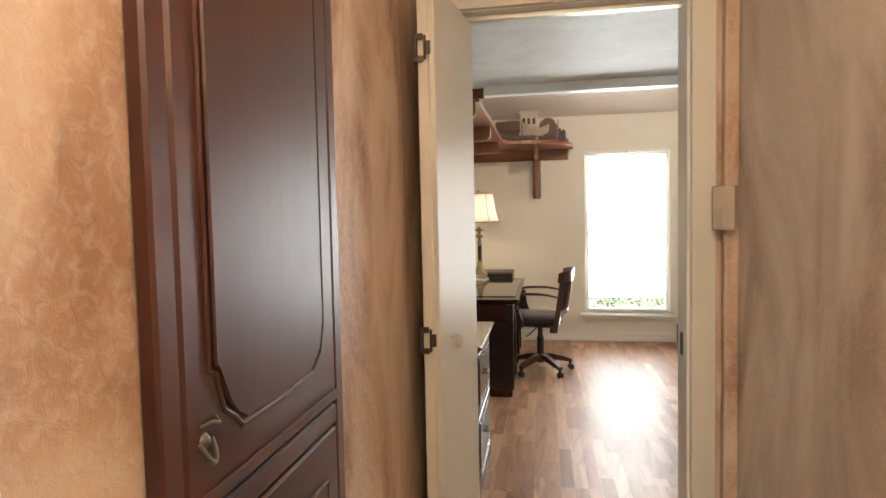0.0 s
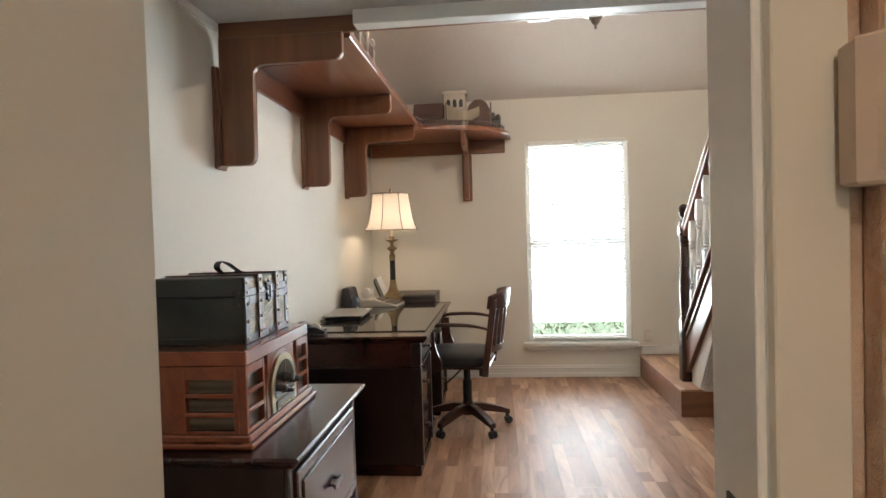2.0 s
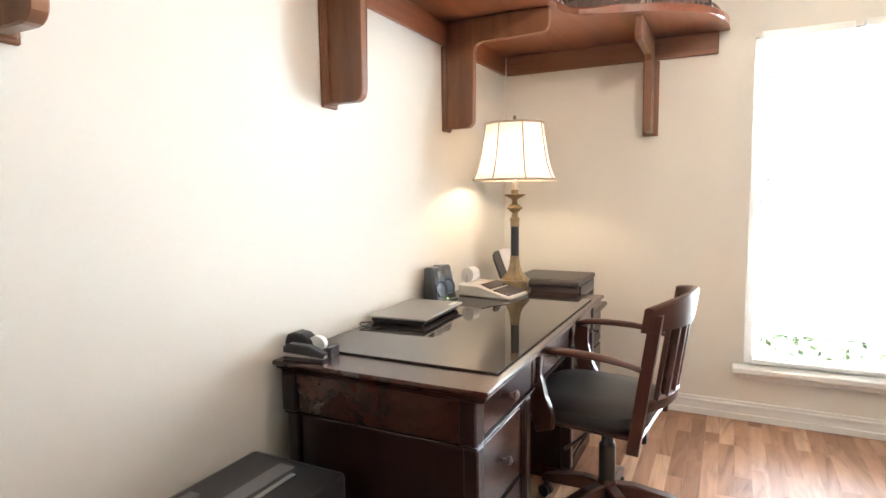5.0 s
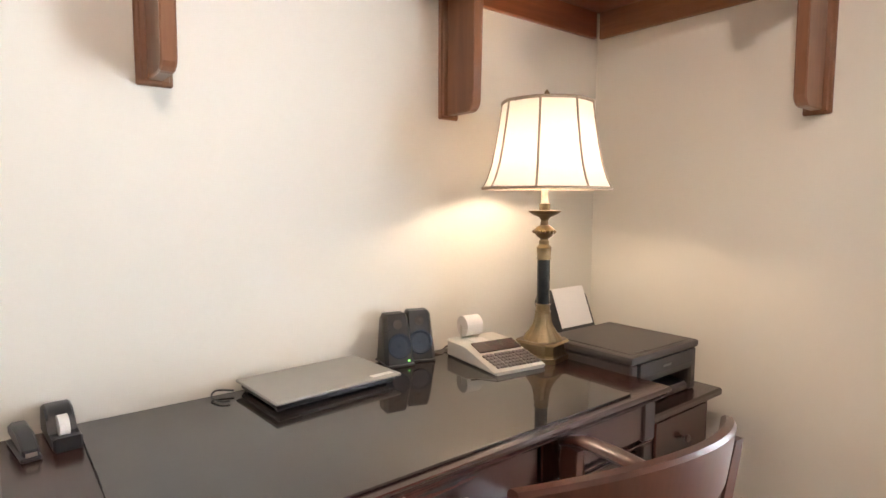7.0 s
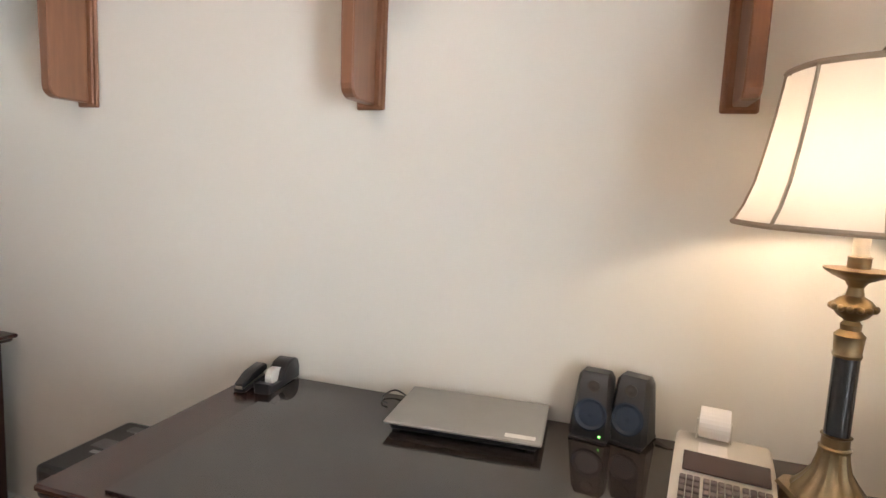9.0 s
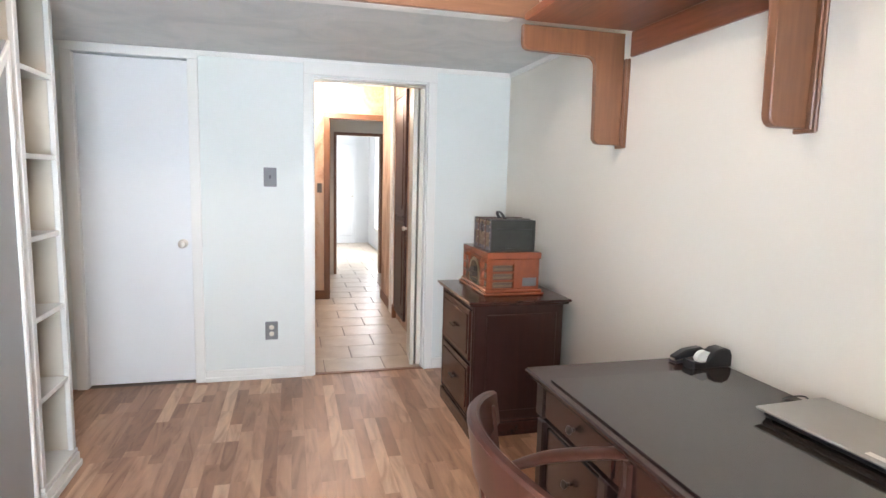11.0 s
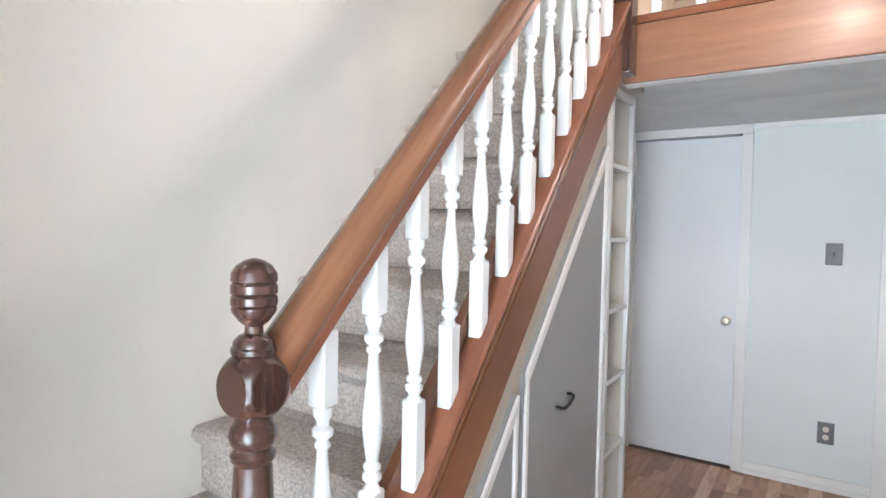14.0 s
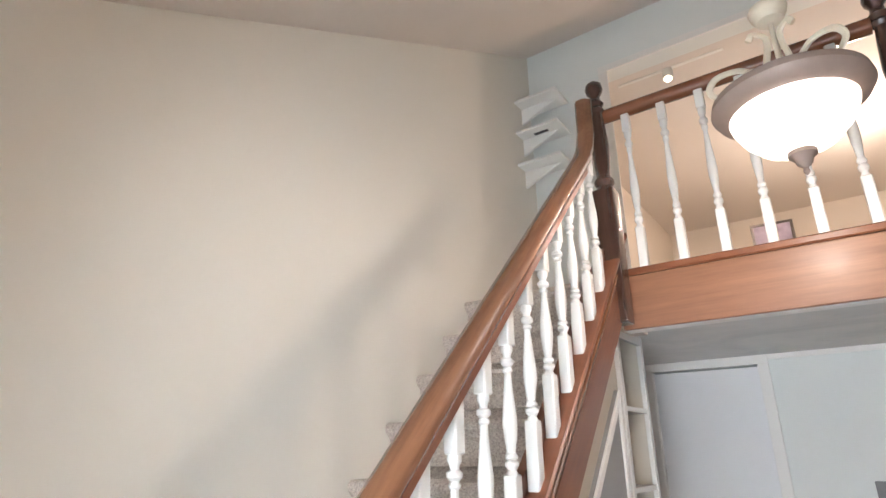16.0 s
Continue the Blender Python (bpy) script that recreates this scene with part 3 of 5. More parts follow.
part("window_frame", boxes((.10, .14, -.75, -.70, 0, 1.75), (.10, .14, .70, .75, 0, 1.75), (.10, .14, -.70, .70, 0, .05), (.10, .14, -.70, .70, 1.70, 1.75), (.10, .14, -.02, .02, .05, 1.70)), M_TRIM, fw)
part("sky_pane", boxes((.05, .055, -.72, .72, .02, 1.73)), glow("daylit_curtain", (0.95, 0.98, 1.0), 2.6), fw)
fd = tagged(new("door_3"), "white panelled door at the end of the far room", "door", kind="structure")
fd.matrix_basis = pose(.62, -7.88, 0)
part("door_leaf", boxes((-.38, .38, 0, .035, 0, 1.98), (-.30, .30, .035, .042, .15, .9), (-.30, .30, .035, .042, 1.0, 1.85), bev=.003), M_DOOR, fd)
part("door_knob", lathe(bmesh.new(), [(.01, 0), (.01, .03), (.025, .04), (.02, .06)], seg=12), M_NICKEL, fd, at=pose(-.30, .042, .95, -90))
cab = thing("dark_dresser", "dark brown dresser with a black mirror in the far room", "dresser", 1.02, -6.9, 0)
part("body", boxes((-.2, .3, -.35, .35, .0, .82), bev=.01), M_DARK_V, cab)
part("mirror", boxes((0.0, .06, -.2, .2, .82, 1.5), bev=.01), M_BLACK, cab)
part("top", boxes((-.22, .3, -.37, .37, .82, .85), bev=.006), M_DARK, cab)

# ---- stairs along the east wall ----
RISE, RUN = 0.2011, 0.193
X_S = 2.33


def string_z(y):
    return 0.74 + 1.075 * (3.111 - y)


structure("platform_body", boxes((2.258, X_E, 3.115, Y_N, 0, .168)), M_CASING_BR, "low stair platform under the laminate")
structure("platform_top", boxes((2.243, X_E, 3.10, Y_N - .001, .168, .182), bev=.003), M_LAMINATE, "laminate top of the stair platform")
structure("trim_platform", boxes((2.246, 2.258, 3.101, Y_N - .017, .002, .1675)), M_FASCIA, "brown wooden front board of the stair platform")
structure("trim_platform_end", boxes((2.258, 2.47, 3.101, 3.113, .002, .1675)), M_FASCIA, "brown wooden end board of the stair platform")
# carpeted flight
stairs = tagged(new("stairs"), "straight flight of steps in speckled grey-beige carpet", "stairs", kind="structure")
y, z = 3.273, .46
while z < LOFT + .01:
    back = y - RUN
    if z + RISE > LOFT + .01:
        back = 1.2
    lo_f, lo_b = (.183 if yy > 3.05 else min(string_z(yy) - .30, LOFT - .2) for yy in (y, back))
    part("step", prism(bmesh.new(), [(y - .010, lo_f), (y - .006, z - .060), (y + .006, z - .046), (y + .018, z - .034), (y + .024, z - .020), (y + .021, z - .006), (y + .010, z + .003), (y - .01, z + .005), (back - .03, z + .003), (back - .03, lo_b)], "x", 2.377, X_E + .01), M_CARPET, stairs)
    y -= RUN
    z += RISE


def skew(y0, y1, lo, hi):
    return [(y0, string_z(y0) + lo), (y1, string_z(y1) + lo), (y1, string_z(y1) + hi), (y0, string_z(y0) + hi)]


st = [(3.28, .19), (3.28, string_z(3.28) - .03), (EDGE - .0, string_z(EDGE) - .03), (EDGE - .0, string_z(EDGE) - .36), (2.98, .19)]
structure("trim_stringer", prism(bmesh.new(), skew(3.30, EDGE + .002, -.30, -.03), "x", X_S + .012, X_S + .045, .003), M_STRING, "red-brown wooden stair stringer")
structure("trim_stringer_cap", prism(bmesh.new(), skew(3.31, EDGE + .002, -.03, -.004), "x", X_S - .014, X_S + .085, .006), M_STRING, "rounded oak cap on the stringer")
structure("trim_stringer_rail", prism(bmesh.new(), skew(3.30, EDGE + .002, -.10, -.072), "x", X_S + .0, X_S + .012, .004), M_RAIL, "oak moulding along the stringer")
structure("trim_baluster_shoe", prism(bmesh.new(), skew(3.24, EDGE + .01, -.0035, .05), "x", X_S + .05, X_S + .075), M_STRING, "wood fillet behind the balusters")
structure("trim_understair", prism(bmesh.new(), skew(3.05, EDGE + .05, -.335, -.3002), "x", X_S + .05, 2.46, .003), M_BEIGE, "beige strip below the stringer")
structure("trim_soffit", prism(bmesh.new(), skew(3.24, EDGE, -.32, -.3001), "x", X_S + .046, 2.5), M_BEIGE, "closing board under the flight")

structure("wall_understair", prism(bmesh.new(), [(3.10, .0), (3.10, string_z(3.10) - .31), (1.63, string_z(1.63) - .31), (1.63, LOW - .002), (1.40, LOW - .002), (1.40, 0)], "x", 2.47, 2.51), M_BEIGE, "beige wall under the stairs with cupboard fronts")


def slant_door(name, y0, y1, low, label, handles):
    """A cupboard front under the stairs: y0 north, y1 south side."""
    d = thing(name, label, "cupboard door", 2.47, 0, 0)
    def top(y):
        return min(string_z(y) - .72, 1.80)
    outline = [(y0, low), (y0, top(y0)), (y1, top(y1)), (y1, low)]
    part("panel", prism(bmesh.new(), outline, "x", -.018, -.001, .002), M_GREY, d)
    w = .028
    part("frame_strip", boxes((-.03, -.0185, y1, y1 + w * .8, low, top(y1) - .02), (-.03, -.0185, y0 - w * .8, y0, low, top(y0) - .01), bev=.003), M_TRIM, d)
    part("slanted_strip", prism(bmesh.new(), [(y0, top(y0) - .045), (y0, top(y0)), (y1, top(y1)), (y1, top(y1) - .045)], "x", -.031, -.0185, .003), M_TRIM, d)
    for z in handles:
        yc = (y0 + y1) / 2 - .02 if len(handles) < 2 else (y0 + y1) / 2 + .05
        part("handle", tube(bmesh.new(), curve([(-.018, yc + .05, z - .012), (-.045, yc + .045, z - .014), (-.05, yc, z - .004), (-.045, yc - .045, z + .012), (-.018, yc - .05, z + .014)], 4), .006, 8), M_BLACK, d, "curved black metal pull", True)
    return d


slant_door("understair_door", 2.215, 1.455, .03, "tall grey cupboard front with a slanted top and two black pulls", (.29, .82))
slant_door("understair_door", 2.90, 2.265, .03, "low grey triangular cupboard front with white edging and a black pull", (.30,))
structure("trim_stair_foot", prism(bmesh.new(), [(3.268, .1835), (3.268, string_z(3.268) - .29), (2.70, string_z(2.70) - .29), (2.70, string_z(2.70) - .34), (3.115, .1835)], "x", 2.3705, 2.3765), M_BEIGE, "beige board closing the foot of the flight")
structure("baseboard_understair", boxes((2.445, 2.469, 1.42, 3.09, 0, .026), bev=.003), M_TRIM, "white strip along the floor under the stairs")

# open bookcase at the end of the stairs
bk = thing("bookcase", "narrow white built-in bookcase with small empty shelves", "bookcase", 2.45, 1.035, 0)
part("frame", boxes((0, .022, 0, .035, .09, 2.085), (0, .022, .325, .36, .09, 2.085), (0, .022, .035, .325, 2.04, 2.085), bev=.003), M_WHITE, bk)
part("side", boxes((.022, .32, 0, .018, .0, 2.085), (.022, .32, .342, .36, .0, 2.085)), M_BEIGE, bk)
part("back", boxes((.30, .32, .018, .342, .0, 2.085)), M_WALL, bk)
for z in (.42, .75, 1.07, 1.39, 1.72):
    part("shelf", boxes((.004, .30, .036, .324, z, z + .022), bev=.002), M_WHITE, bk)
part("plinth", boxes((-.012, .30, -.004, .364, 0, .07), (-.02, .30, -.012, .372, 0, .03), (-.006, .30, -.002, .362, .07, .09), bev=.003), M_WHITE, bk)

# newels, balusters, handrail


def baluster_pieces(h):
    """A turned white baluster with square ends, h high: beads, a long vase, beads."""
    s, lo, hi = .0185, .18, h - .10
    u = hi - lo
    prof = [(.016, 0), (.011, .03), (.012, .04), (.0185, .06), (.0185, .085), (.012, .105), (.0165, .12), (.0165, .14), (.011, .16), (.013, .20), (.018, .30), (.0195, .38), (.018, .47), (.013, .62), (.0095, .74), (.0095, .78), (.014, .795), (.014, .81), (.010, .83), (.018, .855), (.018, .885), (.011, .905), (.011, .93), (.0165, .955), (.016, 1.0)]
    return [("bottom_block", boxes((-s, s, -s, s, -.03, lo), bev=.004)), ("top_block", boxes((-s, s, -s, s, hi, h + .03), bev=.004)), ("turned_shaft", lathe(bmesh.new(), [(r, z * u) for r, z in prof], (0, 0, lo), 16))]


newel = thing("stair_newel", "dark turned newel post with a ringed acorn top", "newel post", 2.355, 3.327, .1825)
newel.scale = (.95, .95, .950)
bm = lathe(bmesh.new(), [(.040, .44), (.034, .46), (.041, .475), (.034, .49), (.036, .52), (.041, .60), (.040, .70), (.035, .80), (.039, .815), (.037, .82), (.039, .825), (.035, .83), (.029, .96), (.027, .965), (.033, .972), (.034, .98), (.028, .988), (.034, .998), (.037, 1.01), (.034, 1.022), (.028, 1.028)], seg=24)
box(bm, -.042, .042, -.042, .042, 0, .445, .008)
part("shaft", bm, M_NEWEL, newel, smooth=True)
ball = [(.030, 1.028)] + [(.053 * math.cos(radians(q)), 1.083 + .0565 * math.sin(radians(q))) for q in range(-60, 61, 3)] + [(.034, 1.137)]
bm = lathe(bmesh.new(), ball, seg=120)
for v in bm.verts:
    v.co.x, v.co.y = max(-.040, min(.040, v.co.x)), max(-.040, min(.040, v.co.y))
block = part("block", bm, M_NEWEL, newel, "rounded block with flat faces that holds the handrail", True)
block.data.set_sharp_from_angle(angle=radians(17))
newel_top = part("finial", lathe(bmesh.new(), [(.032, 1.135), (.038, 1.142), (.038, 1.150), (.035, 1.152), (.034, 1.160), (.026, 1.168), (.016, 1.172), (.015, 1.182), (.026, 1.190), (.037, 1.204), (.038, 1.210), (.036, 1.212), (.039, 1.215), (.039, 1.226), (.036, 1.229), (.039, 1.232), (.039, 1.244), (.036, 1.247), (.039, 1.25), (.038, 1.262), (.030, 1.273), (.016, 1.281), (.003, 1.284)], seg=28), M_NEWEL, newel, "ringed acorn finial", True)
newel_top.scale = (.88, .88, 1)
newel_top.location.z = -.009

ln = thing("loft_newel", "dark turned newel post at the head of the stairs", "newel post", 2.358, EDGE + .105, 2.265)
ln.scale = (1.15, 1.15, 1.0)
part("base", boxes((-.04, .04, -.04, .04, -.22, .38), bev=.008), M_NEWEL, ln)
part("shaft", lathe(bmesh.new(), [(.036, .38), (.030, .40), (.038, .415), (.038, .43), (.026, .45), (.030, .50), (.035, .60), (.028, .72), (.022, .78), (.032, .795), (.025, .81), (.033, .83), (.022, .85), (.020, .87), (.032, .89), (.036, .91), (.032, .935), (.012, .955), (.003, .96)], seg=18), M_NEWEL, ln, smooth=True)
ln2 = copy_thing(ln, pose(1.27, EDGE + .025, 2.265))

# handrail with an upturned end
def rail_prof(bm, pts, w=.033, hh=.030):
    return tube(bm, pts, w, 12, hh / w)


def rail_z(y):
    return 1.448 + 1.012 * (3.08 - y)


hr = thing("stair_handrail", "polished oak handrail rising to an upturned end", "handrail", 0, 0, 0)
line = [(X_S + .03, 3.295, rail_z(3.295)), (X_S + .03, 2.5, rail_z(2.5)), (X_S + .03, 1.95, rail_z(1.95)), (X_S + .03, 1.85, rail_z(1.85)), (X_S + .03, 1.80, rail_z(1.80) + .02), (X_S + .03, 1.765, rail_z(1.765) + .08), (X_S + .03, 1.758, 3.02)]
part("rail", rail_prof(bmesh.new(), line, .038, .034), M_RAIL, hr, smooth=True)
part("fillet", prism(bmesh.new(), [(3.285, rail_z(3.285) - .066), (1.86, rail_z(1.86) - .066), (1.86, rail_z(1.86) - .024), (3.285, rail_z(3.285) - .024)], "x", X_S + .001, X_S + .059, .006), M_STRING, hr)

for h, n_bal, group, where in ((.602, 12, "stair balusters", "under the stair handrail"), (.755, 15, "loft balusters", "of the loft railing")):
    kinds = [(n, part(n, bm, M_WHITE, smooth=True)) for n, bm in baluster_pieces(h)]
    shapes = [(n, ob.data) for n, ob in kinds]
    for n, ob in kinds:
        bpy.data.objects.remove(ob)
    for k in range(n_bal):
        if h < .7:
            x, y = X_S + .03, 3.184 - k * .127
            z0 = string_z(y) - .02
        else:
            x, y, z0 = 2.255 - k * .163, EDGE + .01, LOFT + .03
            if x < .05 or abs(x - 1.27) < .05:
                continue
        e = thing("baluster", "white turned wooden baluster " + where, "baluster", x, y, z0, 0, group)
        for n, me in shapes:
            new(n, me).parent = e
lr = thing("loft_railing", "oak handrail along the loft edge", "handrail", 0, 0, 0)
part("rail", rail_prof(bmesh.new(), [(2.36, EDGE + .01, 3.075), (1.30, EDGE + .01, 3.075)], .036, .034), M_SHOE, lr, smooth=True)
part("rail", rail_prof(bmesh.new(), [(1.24, EDGE + .01, 3.075), (.01, EDGE + .01, 3.075)], .036, .034), M_SHOE, lr, smooth=True)
structure("trim_fascia", boxes((0.001, 2.375, EDGE, EDGE + .022, 2.036, LOFT - .006), bev=.003), M_FASCIA, "stained pine fascia board along the loft edge")
structure("trim_shoe", boxes((0.001, 2.355, EDGE - .03, EDGE + .036, LOFT - .006, LOFT + .026), bev=.006), M_SHOE, "oak shoe rail on the loft edge")

# ---- shelf round the corner ----
SH = 2.022


def bracket(name, m):
    """Wooden shelf bracket: x points into the room, y across, z up."""
    e = thing(name, "cherry wooden shelf bracket with rounded ends on a moulded backplate", "shelf bracket", 0, 0, 0, 0, "shelf brackets")
    e.matrix_basis = m
    r = .035
    pts = [(.022, 1.525)]
    for k in range(5):
        a = -math.pi / 2 + k * math.pi / 8
        pts.append((.155 - r + r * math.cos(a), 1.525 + r + r * math.sin(a)))
    for k in range(5):
        a = math.pi - k * math.pi / 8
        pts.append((.155 + .045 + .045 * math.cos(a), 1.915 - .045 + .045 * math.sin(a)))
    for k in range(5):
        a = -math.pi / 2 + k * math.pi / 8
        pts.append((.515 - r + r * math.cos(a), 1.915 + r + r * math.sin(a)))
    pts += [(.515, SH - .001), (.022, SH - .001)]
    part("board", prism(bmesh.new(), pts, "y", -.018, .018, .004), M_CHERRY_V, e)
    part("backplate", boxes((.001, .014, -.041, .041, 1.512, SH - .112), (.0141, .022, -.033, .033, 1.52, SH - .112), bev=.004), M_CHERRY_V, e)
    return e


br = bracket("shelf_bracket", pose(0, 1.462, 0))
for y in (2.462, 3.372):
    copy_thing(br, pose(0, y, 0))
copy_thing(br, pose(.845, Y_N, 0, 0, 0, -90))
shelf = thing("wall_shelf", "long cherry wooden shelf running round the room corner", "shelf", 0, 0, 0)
outline = [(.001, 1.52), (.53, 1.52), (.53, 3.43)]
outline += [(q.x, q.y) for q in curve([(.53, 3.43, 0), (.60, 3.56, 0), (.80, 3.61, 0), (1.02, 3.71, 0), (1.17, 3.88, 0), (1.215, 4.05, 0)], 3)[1:]] + [(1.22, 4.14), (1.22, Y_N - .001), (.001, Y_N - .001)]
part("board", prism(bmesh.new(), outline, "z", SH, SH + .035, .006), M_CHERRY, shelf)
part("wall_rail", boxes((.001, .021, 1.52, 4.16, 1.912, SH - .0005), bev=.004), M_CHERRY, shelf)
part("wall_rail", boxes((.022, 1.17, Y_N - .021, Y_N - .001, 1.912, SH - .0005), bev=.004), M_FASCIA, shelf)
rail = [(.515, 1.53, 0)] + [(.515, 3.43, 0)] + [(q.x - .015, q.y, 0) for q in curve([(.56, 3.55, 0), (.78, 3.63, 0), (.99, 3.73, 0), (1.14, 3.90, 0), (1.185, 4.05, 0)], 3)]
M_MODEL = plain("model_grey_brown_wood", (0.15, 0.10, 0.08), 0.7, 0, .3)
M_MODEL_C = plain("model_cream_wood", (0.55, 0.48, 0.40), 0.7, 0, .2)
M_ROOF = plain("model_brown_roof", (0.13, 0.075, 0.06), 0.7, 0, .3)
part("low_fence", tube(bmesh.new(), [(x, y, SH + .075) for x, y, _ in rail[1:]], .005, 6), M_MODEL, shelf)
bm = bmesh.new()
for a, b in zip(rail[1:], rail[2:]):
    for f in (0, .5):
        x, y = a[0] + (b[0] - a[0]) * f, a[1] + (b[1] - a[1]) * f
        part("fence_post", boxes((x - .004, x + .004, y - .004, y + .004, SH + .035, SH + .075)), M_MODEL, shelf)
Z0 = SH + .0355


def arch_holes(bm, x0, n, w, y, z0, h):
    for k in range(n):
        xc = x0 + k * w
        pts = [(xc - w * .3, z0), (xc + w * .3, z0)] + [(xc + w * .3 * math.cos(a), z0 + h + w * .3 * math.sin(a)) for a in [i * math.pi / 6 for i in range(7)]]
        prism(bm, pts, "y", y - .004, y + .001)
    return bm


def house(name, label, x, y, parts):
    e = thing(name, label, "model building", x, y - .13, Z0)
    e.scale = (1.0, 1.0, 1.14)
    for n, bm, m in parts:
        part(n, bm, m, e)
    return e


house("model_station", "cream wooden model building with three arched windows on the shelf", .775, 4.07, [
    ("walls", boxes((-.085, .085, -.05, .05, 0, .26), (-.10, .10, -.06, .06, .26, .275), (-.09, .09, -.055, .055, .275, .285), bev=.002), M_MODEL_C),
    ("windows", arch_holes(bmesh.new(), -.05, 3, .05, -.0505, .17, .04), M_BLACK)])
house("model_barn", "brown wooden model house with a sloping roof on the shelf", .585, 4.03, [
    ("walls", boxes((-.12, .09, -.05, .05, 0, .11), bev=.002), M_MODEL),
    ("roof", prism(bmesh.new(), [(-.07, .11), (.07, .11), (.045, .20), (-.03, .20)], "x", -.14, .10, .004), M_ROOF),
    ("windows", arch_holes(bmesh.new(), -.07, 3, .06, -.0505, .02, .035), M_BLACK)])
house("model_shed", "round-topped brown wooden model shed on the shelf", .965, 4.06, [
    ("body", prism(bmesh.new(), [(-.09, 0), (.09, 0), (.09, .15), (.075, .16), (.06, .195), (.02, .215), (-.03, .215), (-.075, .18), (-.09, .15)], "y", -.05, .05, .003), M_ROOF),
    ("post", boxes((.092, .102, -.055, -.045, 0, .19), bev=.001), M_MODEL)])
sail = []
bm = bmesh.new()
grid = [[bm.verts.new((-.13 + .26 * i / 8, -.02 * math.sin(math.pi * i / 8) - .01 * j / 4, .075 + .10 * j / 4 * (1 - .35 * i / 8) - .045 * math.sin(math.pi * i / 8) + .01 * i / 8)) for j in range(5)] for i in range(9)]
for a, b in zip(grid, grid[1:]):
    for k in range(4):
        bm.faces.new((a[k], b[k], b[k + 1], a[k + 1]))
bmesh.ops.solidify(bm, geom=bm.faces[:], thickness=.004)
house("cloth_banner", "cream cloth banner draped between posts on the shelf", .845, 3.92, [
    ("cloth", bm, plain("cream_cloth", (0.66, 0.58, 0.46), .9)),
    ("post", boxes((-.137, -.129, -.004, .004, 0, .18)), M_MODEL),
    ("post", boxes((.128, .136, -.004, .004, 0, .15)), M_MODEL)])
e = thing("model_engine", "small dark model engine at the end of the shelf", "model engine", 1.095, 3.93, Z0)
e.scale = (1.2, 1.2, 1.4)
part("body", boxes((-.03, .035, -.03, .03, 0, .055), (-.03, .0, -.03, .03, .055, .10), bev=.006), M_BLACK, e)
part("dome", lathe(bmesh.new(), [(.018, .05), (.02, .07), (.016, .085), (.004, .095)], (.018, 0, 0), 12), M_BRONZE, e)
e = thing("model_bridge", "grey wooden model trestle on the shelf", "model bridge", .70, 3.77, Z0)
part("deck", boxes((-.16, .14, -.03, .03, .05, .062), (-.16, .14, -.028, -.02, .0, .05), bev=.001), M_MODEL, e)
for k in range(5):
    part("arch", arch_holes(bmesh.new(), -.12 + k * .055, 1, .055, -.029, .0, .02), M_BLACK, e)
# white ladder-back pieces near the loft end
M_BEAD = plain("cream_bead_wood", (0.62, 0.56, 0.48), 0.5)
for y in (1.62, 1.86, 2.16):
    e = thing("doll_bench", "small cream wooden bench with turned posts on the shelf", "model bench", .47, y, Z0, 0, "small benches")
    for dy in (-.07, .07):
        part("post", lathe(bmesh.new(), [(.008, 0), (.011, .02), (.007, .03), (.013, .06), (.007, .09), (.012, .13), (.006, .15), (.014, .17), (.012, .19), (.002, .20)], (0, dy, 0), 10), M_BEAD, e)
    part("back", boxes(*[(-.004, .004, -.055 + k * .022, -.045 + k * .022, .03, .15) for k in range(6)], (-.006, .006, -.07, .07, .145, .16), (-.006, .006, -.07, .07, .025, .035)), M_MODEL, e)
    part("seat", boxes((-.09, -.006, -.075, .075, .05, .06), bev=.002), M_MODEL, e)

# ---- filing cabinet ----
fc = thing("filing_cabinet", "dark mahogany two-drawer lateral file cabinet with moulded top", "cabinet", .018, -.018, 0)
part("body", boxes((.07, .565, .57, 1.155, .05, .708), bev=.003), M_DARK_V, fc)
part("top", boxes((.05, .598, .545, 1.185, .709, .722), (.04, .61, .535, 1.197, .7221, .736), bev=.005), M_DARK, fc)
part("plinth", boxes((.04, .582, .558, 1.168, .0, .075), (.04, .574, .563, 1.162, .0751, .088), bev=.004), M_DARK, fc)
part("side_panel", boxes((.11, .50, 1.1551, 1.163, .14, .66), bev=.003), M_DARK_V, fc)
for z0, z1 in ((.115, .385), (.41, .68)):
    dr = part("drawer", boxes((.5651, .585, .60, 1.125, z0, z1), (.5851, .589, .63, 1.095, z0 + .03, z1 - .03), bev=.004), M_DARK, fc)
    for dy in (0,):
        part("pull", boxes((.589, .600, .835, .845, (z0 + z1) / 2 - .005, (z0 + z1) / 2 + .005), (.589, .600, .885, .895, (z0 + z1) / 2 - .005, (z0 + z1) / 2 + .005), (.600, .608, .825, .905, (z0 + z1) / 2 - .008, (z0 + z1) / 2 + .006), bev=.002), M_BRONZE, dr, "dark bronze pull")
for y in (.575, 1.15):
    part("corner_post", boxes((.566, .578, y - .012, y + .012, .09, .705), bev=.004), M_DARK_V, fc)

# ---- retro radio ----
M_RADIO = wood("radio_cherry_veneer", (0.17, 0.042, 0.018), (0.32, 0.088, 0.036), 0.27, 1, 5, 0.4)


